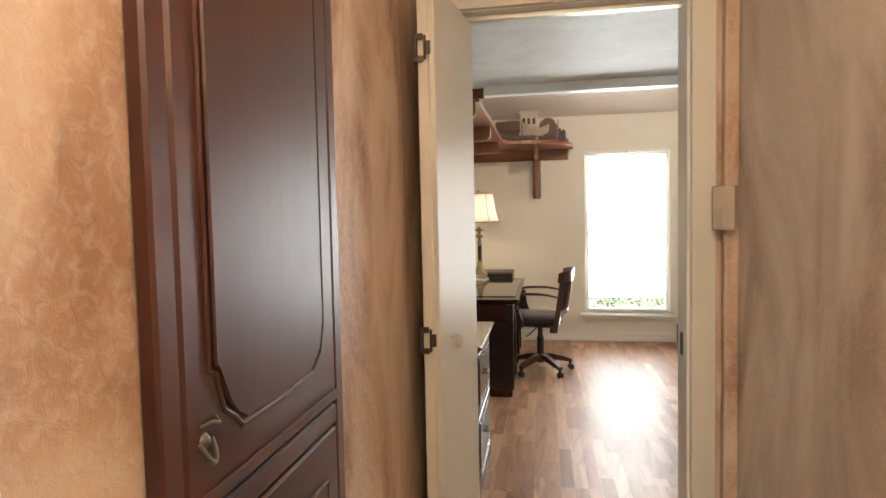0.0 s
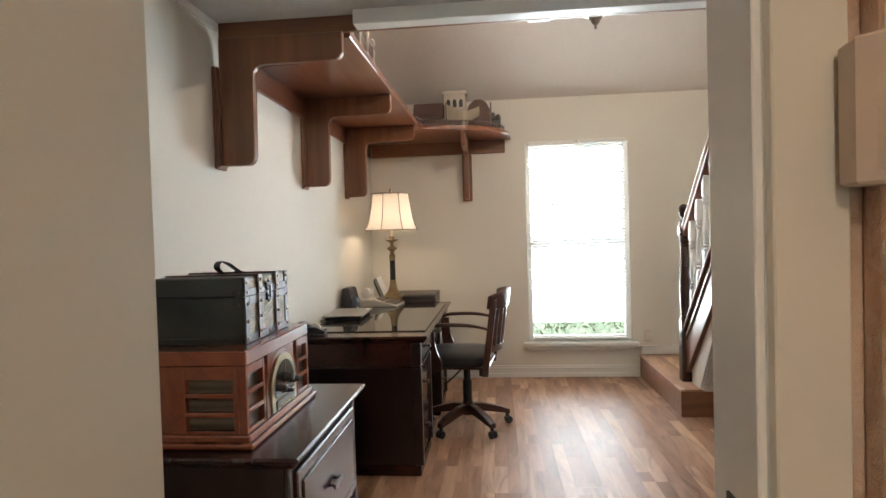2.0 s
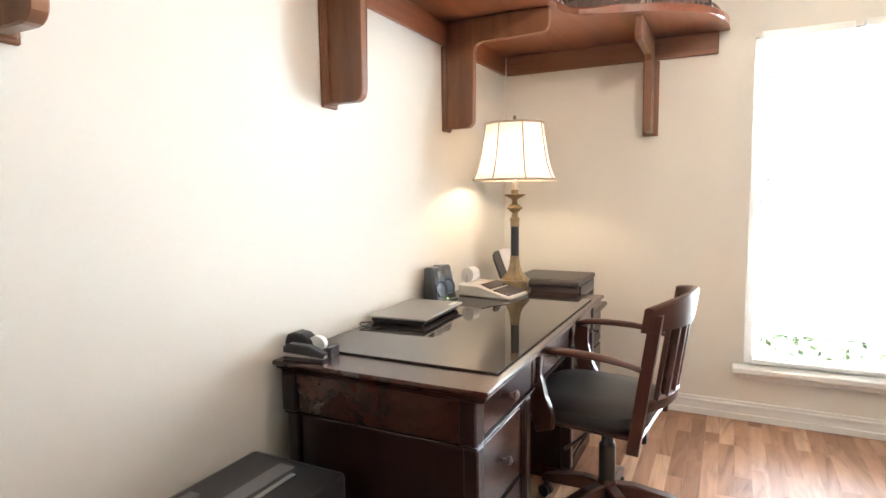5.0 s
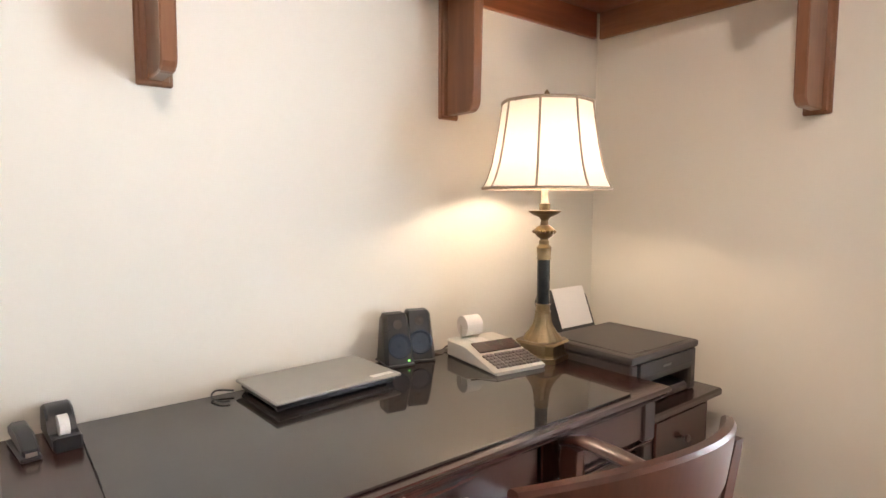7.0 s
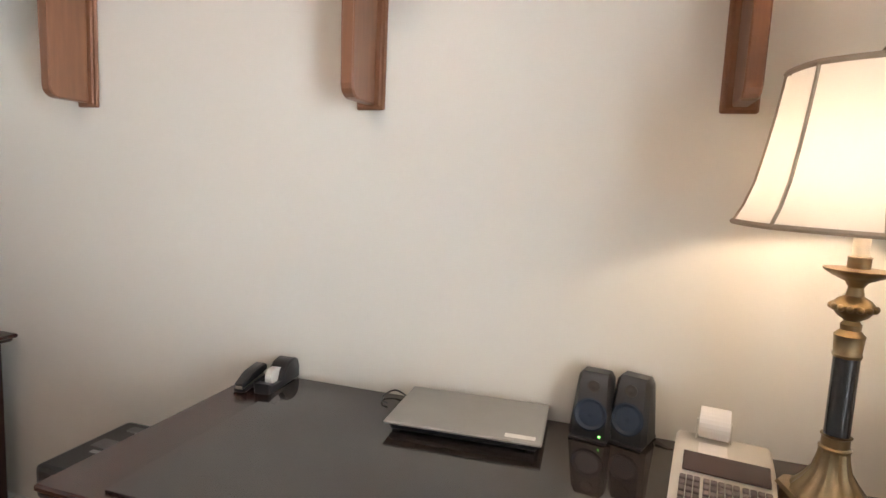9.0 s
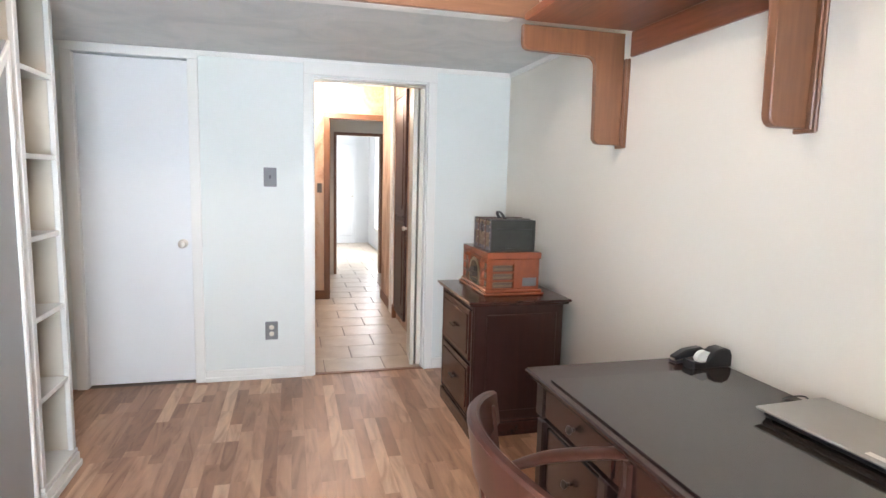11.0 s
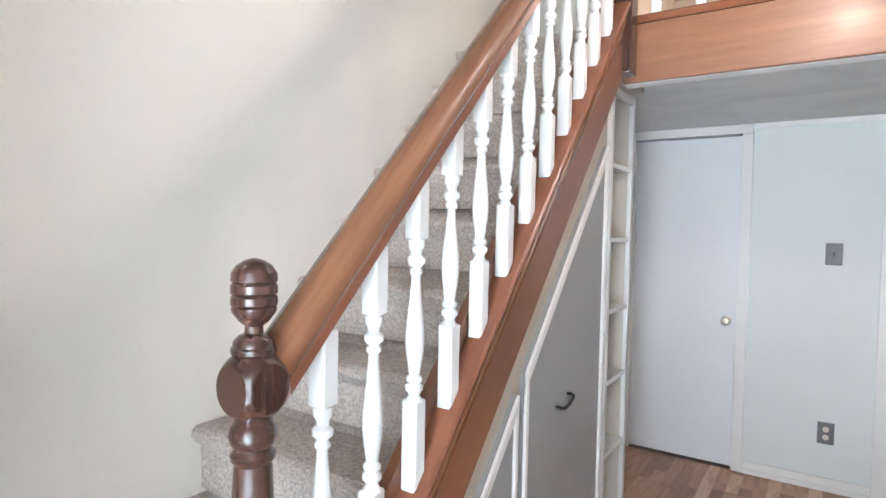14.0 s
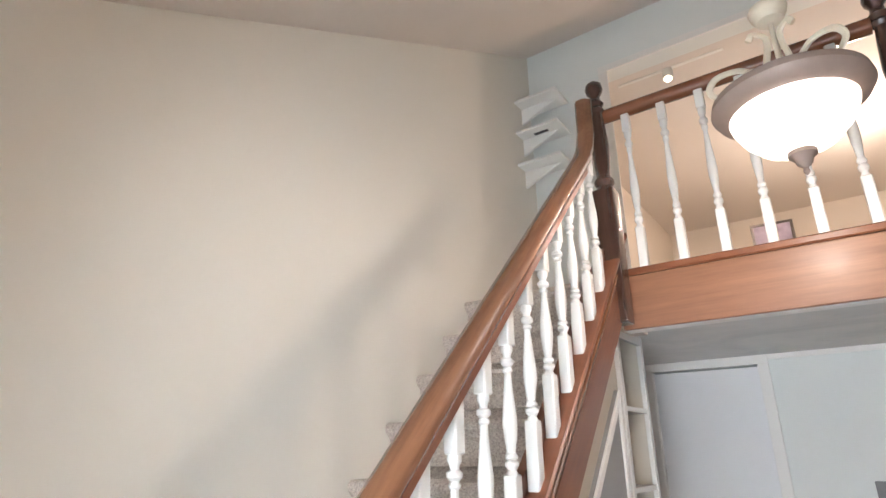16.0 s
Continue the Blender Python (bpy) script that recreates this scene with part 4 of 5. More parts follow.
def mesh_cloth():
    m, nt, b = node_mat("speaker_mesh", 0.6, 0.4)
    co = nt.nodes.new("ShaderNodeTexCoord")
    ch = nt.nodes.new("ShaderNodeTexChecker")
    ch.inputs["Scale"].default_value = 300
    ch.inputs["Color1"].default_value, ch.inputs["Color2"].default_value = (0.24, 0.17, 0.11, 1), (0.07, 0.05, 0.035, 1)
    rt = nt.nodes.new("ShaderNodeMapping")
    rt.inputs["Rotation"].default_value = (radians(45), 0, radians(45))
    nt.links.new(co.outputs["Object"], rt.inputs["Vector"])
    nt.links.new(rt.outputs["Vector"], ch.inputs["Vector"])
    nt.links.new(ch.outputs["Color"], b.inputs["Base Color"])
    return m


M_MESH = mesh_cloth()
ZR = .7365
rad = thing("retro_radio", "cherry wood retro radio with brass dial and slotted speaker grilles", "radio", -.004, -.02, 0)
part("body", boxes((.19, .468, .62, 1.02, ZR + .02, ZR + .2)), M_RADIO, rad)
part("lid", boxes((.178, .490, .602, 1.042, ZR + .1955, ZR + .2315), bev=.003), M_RADIO, rad)
fl = [(ZR + .045, .600, 1.044), (ZR + .02, .59, 1.054)]
part("plinth", boxes((.172, .498, .594, 1.05, ZR + .014, ZR + .032), (.162, .508, .585, 1.06, ZR + .0005, ZR + .0145), bev=.004), M_RADIO, rad)
front = []
for y0, y1 in ((.602, .612), (.700, .712), (.945, .957), (1.030, 1.042)):
    front.append((.4681, .489, y0, y1, ZR + .032, ZR + .195))
for y0, y1 in ((.612, .700), (.957, 1.030)):
    for z in (.032, .078, .124, .172):
        front.append((.4681, .489, y0, y1, ZR + z, ZR + z + (.012 if z > .04 else .010) + (.011 if z > .17 else 0)))
front.append((.4681, .487, .735, .922, ZR + .032, ZR + .195))
part("front_frame", boxes(*front, bev=.0015), M_RADIO, rad)
part("grille", boxes((.469, .474, .613, .699, ZR + .034, ZR + .19)), M_MESH, rad)
part("grille", boxes((.469, .474, .958, 1.029, ZR + .034, ZR + .19)), M_MESH, rad)
for ys, yo, sgn in ((.62, .602, 1), (1.02, 1.042, -1)):
    rows = [(.19, .335, min(ys, yo), max(ys, yo), ZR + .032, ZR + .195), (.455, .468, min(ys, yo), max(ys, yo), ZR + .032, ZR + .195)]
    for z, hh in ((.032, .008), (.073, .012), (.118, .012), (.163, .032)):
        rows.append((.335, .455, min(ys, yo), max(ys, yo), ZR + z, ZR + z + hh))
    part("side_frame", boxes(*rows, bev=.0015), M_RADIO, rad)
    g = ys - .004 * sgn
    part("side_grille", boxes((.336, .454, min(g, ys), max(g, ys), ZR + .036, ZR + .165)), M_MESH, rad)
yc, zc, rr = .83, ZR + .095, .088
arch = [(yc - rr, ZR + .035), (yc + rr, ZR + .035)] + [(yc + rr * math.cos(a), zc + rr * math.sin(a)) for a in [i * math.pi / 16 for i in range(17)]]
surround = [(yc - rr - .022, ZR + .0325), (yc + rr + .022, ZR + .0325)] + [(yc + (rr + .022) * math.cos(a), zc + (rr + .012) * math.sin(a)) for a in [i * math.pi / 16 for i in range(17)]]
part("dial_surround", prism(bmesh.new(), surround, "x", .4682, .4886, .001), M_RADIO, rad, "wooden arch round the dial")
M_DIAL = plain("aged_dial_metal", (0.46, 0.38, 0.25), 0.3, 0.95, .3)
dial = part("dial_plate", prism(bmesh.new(), arch, "x", .4887, .494, .002), M_DIAL, rad)
inner = [(yc - rr * .78, ZR + .072), (yc + rr * .78, ZR + .072)] + [(yc + rr * .78 * math.cos(a), zc + rr * .78 * math.sin(a)) for a in [i * math.pi / 16 for i in range(17)]]
part("dial_glass", prism(bmesh.new(), inner, "x", .494, .4965, .001), plain("dark_dial_face", (0.07, 0.06, 0.05), .15, .3), rad)
part("tape_door", boxes((.494, .498, yc - .065, yc + .065, ZR + .040, ZR + .066), bev=.001), M_BRONZE, rad)
M_DIAL_RIM = plain("polished_brass_line", (0.62, 0.50, 0.28), 0.22, 1.0)
part("dial_line", boxes((.4966, .4975, yc - .055, yc + .055, ZR + .097, ZR + .0985), (.4966, .4975, yc - .0007, yc + .0007, ZR + .128, ZR + .158), bev=.0002), M_DIAL_RIM, rad)
for k in range(5):
    part("tape_key", boxes((.498, .501, yc - .052 + k * .022, yc - .036 + k * .022, ZR + .043, ZR + .050), bev=.0008), M_DIAL_RIM, rad)
part("rating_plate", boxes((.205, .285, 1.0421, 1.0435, ZR + .048, ZR + .094), bev=.0004), M_PLATE, rad, "small dark plate on the side")
for dy, z, r in ((-.050, .098, .011), (.002, .115, .014), (.050, .098, .011), (0, .078, .007)):
    part("knob", lathe(bmesh.new(), [(r, 0), (r, .008), (r * .8, .012), (r * .75, .022), (r * .5, .024)], seg=16), M_BRONZE, rad, smooth=True, at=pose(.4966, yc + dy, ZR + z, 0, 90))

# ---- small chest ----
M_CH = plain("aged_green_black_leather", (0.028, 0.030, 0.026), 0.45, 0, .95, 9)
M_STRIP = plain("grey_painted_banding", (0.11, 0.12, 0.15), 0.38, 0, .5)


def map_paper():
    """Brown printed paper with wrinkles and dark drawn lines."""
    m, nt, b = node_mat("aged_map_paper", 0.55)
    tone = ramp(nt, noise_tex(nt, 9, 5, (1, 1, 1.6), 0.6, 0.8), [(0.35, (0.17, 0.125, 0.08)), (0.65, (0.36, 0.29, 0.20))])
    lines = noise_tex(nt, 26, 5, (1, 0.35, 1.3), 0.6, 1.5)
    marks = ramp(nt, lines, [(0.46, (0, 0, 0)), (0.50, (0.8, 0.8, 0.8)), (0.54, (0, 0, 0))])
    nt.links.new(mixed(nt, marks, tone, (0.085, 0.065, 0.05)), b.inputs["Base Color"])
    bump(nt, b, lines, 0.5, 0.002)
    return m


M_MAP = map_paper()
M_STRAP = plain("brown_leather_strap", (0.11, 0.045, 0.032), 0.32, 0, .25)
M_STUD = plain("nickel_stud", (0.5, 0.47, 0.42), 0.3, 1.0)
ZC = ZR + .2325
ch = thing("treasure_chest", "small dark decorative chest with studded leather straps and grey banding", "chest", 0, -.018, 0)
cx0, cx1, cy0, cy1, H = .192, .445, .69, .978, .168
part("body", boxes((cx0, cx1, cy0, cy1, ZC, ZC + .118), bev=.002), M_CH, ch)
part("lid", boxes((cx0, cx1, cy0, cy1, ZC + .1195, ZC + H), bev=.003), M_CH, ch)
part("map_panel", boxes((cx1, cx1 + .002, cy0 + .02, cy1 - .02, ZC + .018, ZC + .10), (cx1, cx1 + .002, cy0 + .02, cy1 - .02, ZC + .139, ZC + .162)), M_MAP, ch)
rows = [(cx1 + .0021, cx1 + .005, cy0 - .002, cy0 + .022, ZC, ZC + .118), (cx1 + .0021, cx1 + .005, cy1 - .022, cy1 + .002, ZC, ZC + .118), (cx1 + .0021, cx1 + .005, cy0 + .022, cy1 - .022, ZC, ZC + .020), (cx1 + .0021, cx1 + .005, cy0 + .022, cy1 - .022, ZC + .097, ZC + .118),
        (cx1 + .0021, cx1 + .005, cy0 - .002, cy1 + .002, ZC + .120, ZC + .138), (cx1 + .0021, cx1 + .005, cy0 - .002, cy0 + .022, ZC + .138, ZC + H), (cx1 + .0021, cx1 + .005, cy1 - .022, cy1 + .002, ZC + .138, ZC + H)]
for row in rows:
    part("band", boxes(row, bev=.0008), M_STRIP, ch)
for y in (cy0 - .003, cy1):
    part("side_banding", boxes((cx1 - .022, cx1, y, y + .003, ZC, ZC + H), (cx0, cx0 + .022, y, y + .003, ZC, ZC + H), (cx0 + .022, cx1 - .022, y, y + .003, ZC, ZC + .014)), M_CH, ch)
for y in (cy0 + .085, cy1 - .085):
    part("strap", boxes((cx1 + .005, cx1 + .008, y - .012, y + .012, ZC + .004, ZC + .118), (cx1 + .005, cx1 + .009, y - .012, y + .012, ZC + .120, ZC + H + .002), (cx0, cx1 + .009, y - .012, y + .012, ZC + H + .0005, ZC + H + .004), bev=.001), M_STRAP, ch)
for y, zs, xx in ((cy0 + .01, (.012, .055, .10, .13, .155), cx1 + .005), (cy1 - .01, (.012, .055, .10, .13, .155), cx1 + .005), (cy0 + .085, (.02, .06, .10, .132, .158), cx1 + .0085), (cy1 - .085, (.02, .06, .10, .132, .158), cx1 + .0085), ((cy0 + cy1) / 2, (.010,), cx1 + .005)):
    for z in zs:
        part("stud", lathe(bmesh.new(), [(.0055, 0), (.0042, .003), (.001, .0045)], (0, 0, 0), 8, pose(xx, y, ZC + z, 0, 90)), M_STUD, ch, "domed nickel stud")
for y in (cy0 - .003,):
    for x in (cx0 + .01, cx1 - .012, cx1 - .03):
        for z in (.10, .13):
            part("stud", lathe(bmesh.new(), [(.0035, 0), (.0025, .002), (.001, .003)], (0, 0, 0), 8, pose(x, y, ZC + z, 90)), M_BRONZE, ch, "small dark stud")
ym = (cy0 + cy1) / 2
M_CLASP = plain("blackened_clasp_metal", (0.045, 0.045, 0.05), 0.3, 0.9)
for z0, z1 in ((.124, .146), (.100, .114)):
    part("latch_plate", boxes((cx1 + .005, cx1 + .009, ym - .010, ym + .010, ZC + z0, ZC + z1), bev=.0015), M_CLASP, ch)
part("latch", boxes((cx1 + .009, cx1 + .013, ym - .003, ym + .003, ZC + .104, ZC + .138), bev=.0012), M_CLASP, ch, "blackened metal hasp")
for dy, z in ((-.013, .142), (.013, .142), (0, .147), (-.012, .131), (.012, .131), (-.012, .112), (.012, .112), (-.010, .102), (.010, .102), (0, .096)):
    part("latch_lobe", lathe(bmesh.new(), [(.0062, 0), (.0062, .002), (.003, .004)], (0, 0, 0), 10, pose(cx1 + .005, ym + dy, ZC + z, 0, 90)), M_CLASP, ch)
hx = (cx0 + cx1) / 2 + .02
part("handle", tube(bmesh.new(), curve([(hx, ym - .040, ZC + H + .005), (hx, ym - .068, ZC + H + .024), (hx, ym - .052, ZC + H + .038), (hx, ym - .012, ZC + H + .033), (hx, ym + .028, ZC + H + .018), (hx, ym + .062, ZC + H + .005)], 5), .009, 8, .22), M_BLACK, ch, "thin black leather carrying handle", True)
part("handle_mount", boxes((hx - .012, hx + .012, ym - .045, ym - .03, ZC + H + .0005, ZC + H + .006), (hx - .012, hx + .012, ym + .055, ym + .07, ZC + H + .0005, ZC + H + .006), bev=.0015), M_CLASP, ch)

# ---- shredder ----
e = thing("paper_shredder", "black paper shredder with a grey slot between cabinet and desk", "shredder", .21, 1.83, 0)
part("bin", boxes((-.14, .14, -.16, .16, 0, .40), bev=.012), M_BLACK, e)
part("head", boxes((-.16, .16, -.18, .18, .401, .50), bev=.015), M_BLACK, e)
part("slot_plate", boxes((-.03, .02, -.14, .14, .5002, .503), bev=.001), M_PLATE, e)
part("slot", boxes((.035, .050, -.11, .11, .5002, .5015)), plain("slot_metal", (0.4, 0.4, 0.4), .3, .8), e)
part("button", boxes((-.12, -.09, -.12, -.07, .5002, .507), bev=.002), M_PLATE, e)

# ---- desk ----
DZ = .725
desk = thing("desk", "dark mahogany executive desk with moulded edge and double pedestals", "desk", 0, -.05, 0)
part("top", boxes((.02, .722, 2.17, 3.655, DZ - .016, DZ), (.028, .714, 2.178, 3.647, DZ - .026, DZ - .0161), (.038, .704, 2.188, 3.637, DZ - .038, DZ - .0261), bev=.005), M_DARK, desk)
for y0, y1 in ((2.205, 2.64), (3.185, 3.62)):
    part("pedestal", boxes((.07, .655, y0 + .01, y1 - .01, .03, DZ - .165), bev=.002), M_DESK_V, desk)
    part("plinth", boxes((.06, .668, y0, y1, 0, .055), bev=.003), M_DARK, desk)
    for z0, z1 in ((.09, .31), (.33, .54)):
        dr = part("drawer", boxes((.6551, .668, y0 + .045, y1 - .045, z0, z1), bev=.003), M_DARK, desk)
        part("knob", lathe(bmesh.new(), [(.006, 0), (.006, .010), (.013, .016), (.014, .022), (.006, .028)], seg=14), M_BRONZE, dr, smooth=True, at=pose(.668, (y0 + y1) / 2, (z0 + z1) / 2, 0, 90))
    for y in (y0 + .018, y1 - .018):
        for x in (.66, .068):
            part("pilaster", boxes((x - .022, x + .022, y - .022, y + .022, .056, DZ - .166), bev=.005), M_DESK_V, desk)
part("frieze", boxes((.055, .668, 2.20, 3.625, DZ - .160, DZ - .0385), bev=.002), M_DARK, desk)
part("frieze_moulding", boxes((.045, .680, 2.192, 3.633, DZ - .1655, DZ - .1605), bev=.002), M_DARK, desk)
for y in (2.215, 3.61):
    for x in (.065, .658):
        part("corner_block", boxes((x - .025, x + .025, y - .027, y + .027, DZ - .158, DZ - .0387), bev=.004), M_DESK_V, desk)
part("back_panel", boxes((.055, .07, 2.65, 3.175, .1, DZ - .167)), M_DESK_V, desk)
for y0, y1 in ((2.25, 2.66), (2.675, 3.15), (3.165, 3.575)):
    dr = part("drawer", boxes((.6681, .678, y0, y1, DZ - .148, DZ - .05), bev=.003), M_DARK, desk)
    part("knob", lathe(bmesh.new(), [(.006, 0), (.006, .010), (.013, .016), (.014, .022), (.006, .028)], seg=14), M_BRONZE, dr, smooth=True, at=pose(.678, (y0 + y1) / 2, DZ - .10, 0, 90))
gm, gn, g2 = node_mat("smoked_desk_glass", 0.03)
g2.inputs["Base Color"].default_value = (0.030, 0.024, 0.022, 1)
g2.inputs["Specular IOR Level"].default_value = 0.7
gl = thing("desk_glass", "dark reflective glass sheet lying on the desk top", "glass sheet", -.008, -.04, 0)
part("sheet", boxes((.036, .702, 2.305, 3.485, DZ + .0005, DZ + .006), bev=.0012), gm, gl)
GZ = DZ + .0065

# ---- printer on its stand ----
ped = thing("printer_stand", "dark mahogany side cabinet with drawers in the room corner", "cabinet", 0, -.05, 0)
part("body", boxes((.04, .62, 3.70, 4.07, .0, .585), bev=.003), M_DARK_V, ped)
part("top", boxes((.03, .655, 3.672, 4.10, .5855, .612), bev=.006), M_DARK, ped)
for z0, z1 in ((.06, .22), (.235, .395), (.41, .57)):
    dr = part("drawer", boxes((.6201, .632, 3.73, 4.04, z0, z1), bev=.003), M_DARK, ped)
    part("knob", lathe(bmesh.new(), [(.005, 0), (.005, .010), (.012, .015), (.012, .022), (.005, .027)], seg=12), M_BRONZE, dr, smooth=True, at=pose(.632, 3.885, (z0 + z1) / 2, 0, 90))
M_PR = plain("printer_dark_grey", (0.055, 0.045, 0.042), 0.45)
pr = thing("printer", "dark grey inkjet printer with white paper in its rear tray", "printer", -.015, -.082, .6125)
part("body", boxes((.26, .612, 3.675, 3.712, 0, .142), (.26, .612, 4.018, 4.055, 0, .142), (.26, .46, 3.712, 4.018, 0, .142), (.46, .606, 3.712, 4.018, 0, .026), bev=.006), M_PR, pr)
part("scanner_lid", boxes((.262, .618, 3.670, 4.060, .1425, .168), bev=.010), M_PR, pr)
part("lid_panel", boxes((.29, .60, 3.70, 4.03, .1681, .1705), bev=.001), M_PR, pr)
part("front_panel", prism(bmesh.new(), [(.575, .082), (.612, .078), (.619, .10), (.619, .1405), (.575, .1405)], "y", 3.7125, 4.0175, .002), M_BLACK, pr)
part("badge", boxes((.6191, .620, 3.84, 3.885, .112, .119)), M_PLATE, pr, "small plain grey badge")
part("output_tray", boxes((.49, .600, 3.72, 4.01, .0262, .031)), M_BLACK, pr)
for k in range(3):
    part("button", boxes((.585, .597, 3.73 + k * .022, 3.744 + k * .022, .1706, .1722), bev=.0005), M_BLACK, pr)
part("rear_tray", prism(bmesh.new(), [(3.785, .10), (4.08, .10), (4.08, .25), (4.06, .275), (4.03, .287), (3.84, .287), (3.805, .275), (3.785, .25)], "x", -.006, .006, .003), M_BLACK, pr, at=pose(.225, 0, 0.02, 0, -22))
pp = part("paper", boxes((.008, .0095, 3.88, 4.065, .135, .288)), plain("white_paper", (0.78, 0.76, 0.74), .7, 0, .03), pr, "stack of white paper", at=pose(.225, 0, 0.02, 0, -22))

# ---- desk lamp ----
lx, ly = .293, 3.545
lp = thing("table_lamp", "antique brass candlestick table lamp with a cream panelled bell shade, lit", "lamp", lx, ly, DZ)


def oct_prism(w, z0, z1, w2=None):
    w2 = w2 or w
    bm = bmesh.new()
    c = .3
    def ring(s, z):
        q = s * (1 - c)
        return [bm.verts.new(p) for p in ((s, -q, z), (s, q, z), (q, s, z), (-q, s, z), (-s, q, z), (-s, -q, z), (-q, -s, z), (q, -s, z))]
    a, b = ring(w, z0), ring(w2, z1)
    for k in range(8):
        bm.faces.new((a[k], a[(k + 1) % 8], b[(k + 1) % 8], b[k]))
    bm.faces.new(a[::-1])
    bm.faces.new(b)
    return bm


for w, z0, z1, w2 in ((.078, .0005, .016, None), (.070, .0161, .022, .066), (.066, .0221, .055, .064), (.072, .0551, .062, .068)):
    part("base", oct_prism(w, z0, z1, w2), M_BRASS, lp, at=pose(0, 0, 0, 0, 0, 12))
bm = bmesh.new()
rings = []
for r, z in ((.062, .062), (.058, .072), (.045, .088), (.032, .11), (.026, .135), (.024, .15)):
    rings.append([bm.verts.new(((r * (1 + .05 * math.cos(12 * k * math.pi / 24))) * math.cos(k * math.pi / 24), (r * (1 + .05 * math.cos(12 * k * math.pi / 24))) * math.sin(k * math.pi / 24), z)) for k in range(48)])
for a, b in zip(rings, rings[1:]):
    for k in range(48):
        bm.faces.new((a[k], a[(k + 1) % 48], b[(k + 1) % 48], b[k]))
bm.faces.new(rings[-1])
bm.faces.new(rings[0][::-1])
part("fluted_foot", bm, M_BRASS, lp, smooth=True)
part("collar", lathe(bmesh.new(), [(.026, .15), (.027, .155), (.023, .158), (.023, .175), (.026, .178), (.022, .180)], seg=22), M_BRASS, lp, smooth=True)
part("column", lathe(bmesh.new(), [(.021, .180), (.021, .325)], seg=22), plain("black_marble_column", (0.02, 0.022, 0.025), .15), lp, "polished dark column", True)
part("upper_stem", lathe(bmesh.new(), [(.023, .325), (.024, .33), (.022, .333), (.024, .36), (.025, .365), (.016, .375), (.017, .385), (.012, .392), (.024, .40), (.033, .412), (.034, .42), (.026, .43), (.014, .437), (.012, .452), (.018, .462), (.040, .472), (.052, .480), (.054, .484), (.018, .486), (.018, .505), (.020, .506), (.018, .507)], seg=24), M_BRASS, lp, smooth=True)
bm = bmesh.new()
for k in range(14):
    a = 2 * math.pi * k / 14
    bmesh.ops.create_uvsphere(bm, u_segments=8, v_segments=6, radius=.0065, matrix=Matrix.Translation((.033 * math.cos(a), .033 * math.sin(a), .416)))
part("beading", bm, M_BRASS, lp, smooth=True)
part("candle_sleeve", lathe(bmesh.new(), [(.013, .507), (.013, .60)], seg=16), M_IVORY, lp, smooth=True)
shm, snt, sb = node_mat("cream_shade_silk", 0.9)
sb.inputs["Base Color"].default_value = (0.80, 0.73, 0.62, 1)
tr = snt.nodes.new("ShaderNodeBsdfTranslucent")
tr.inputs["Color"].default_value = (0.84, 0.80, 0.74, 1)
ms = snt.nodes.new("ShaderNodeMixShader")
ms.inputs[0].default_value = 0.20
snt.links.new(sb.outputs[0], ms.inputs[1])
snt.links.new(tr.outputs[0], ms.inputs[2])
snt.links.new(ms.outputs[0], snt.nodes["Material Output"].inputs["Surface"])
M_PIPE = plain("taupe_shade_trim", (0.34, 0.27, 0.20), 0.8)
N = 8
prof = [(.205, .555), (.190, .585), (.175, .63), (.163, .69), (.153, .75), (.146, .80), (.143, .825)]


def shade_r(a, r):
    k = (a / (2 * math.pi) * N) % 1 - .5
    return r * (1 - .035 * (1 - (2 * k) ** 2))


bm = bmesh.new()
seg = N * 6
rings = [[bm.verts.new((shade_r(2 * math.pi * k / seg, r) * math.cos(2 * math.pi * k / seg + .593), shade_r(2 * math.pi * k / seg, r) * math.sin(2 * math.pi * k / seg + .593), z)) for k in range(seg)] for r, z in prof]
for a, b in zip(rings, rings[1:]):
    for k in range(seg):
        bm.faces.new((a[k], a[(k + 1) % seg], b[(k + 1) % seg], b[k]))
shade = part("shade", bm, shm, lp, "cream silk bell shade in panels", True)
for r, z in (prof[0], prof[-1]):
    part("shade_trim", tube(bmesh.new(), [(shade_r(2 * math.pi * k / seg, r) * 1.006 * math.cos(2 * math.pi * k / seg + .593), shade_r(2 * math.pi * k / seg, r) * 1.006 * math.sin(2 * math.pi * k / seg + .593), z) for k in range(seg + 1)], .0055, 6), M_PIPE, shade)
bm = bmesh.new()
for k in range(N):
    a = 2 * math.pi * k / N + .593
    tube(bm, [(r * 1.004 * math.cos(a), r * 1.004 * math.sin(a), z) for r, z in prof], .0035, 6)
part("ribs", bm, M_PIPE, shade)
part("harp", tube(bmesh.new(), curve([(.012, 0, .60), (.05, 0, .65), (.05, 0, .74), (.0, 0, .835), (-.05, 0, .74), (-.05, 0, .65), (-.012, 0, .60)], 4), .002, 6), M_BRASS, lp)
part("spider", boxes((-.142, .142, -.0015, .0015, .818, .821), (-.0015, .0015, -.142, .142, .818, .821)), M_BRASS, lp)
part("finial", lathe(bmesh.new(), [(.006, .835), (.004, .842), (.009, .850), (.008, .860), (.002, .868)], seg=12), M_BRASS, lp, smooth=True)

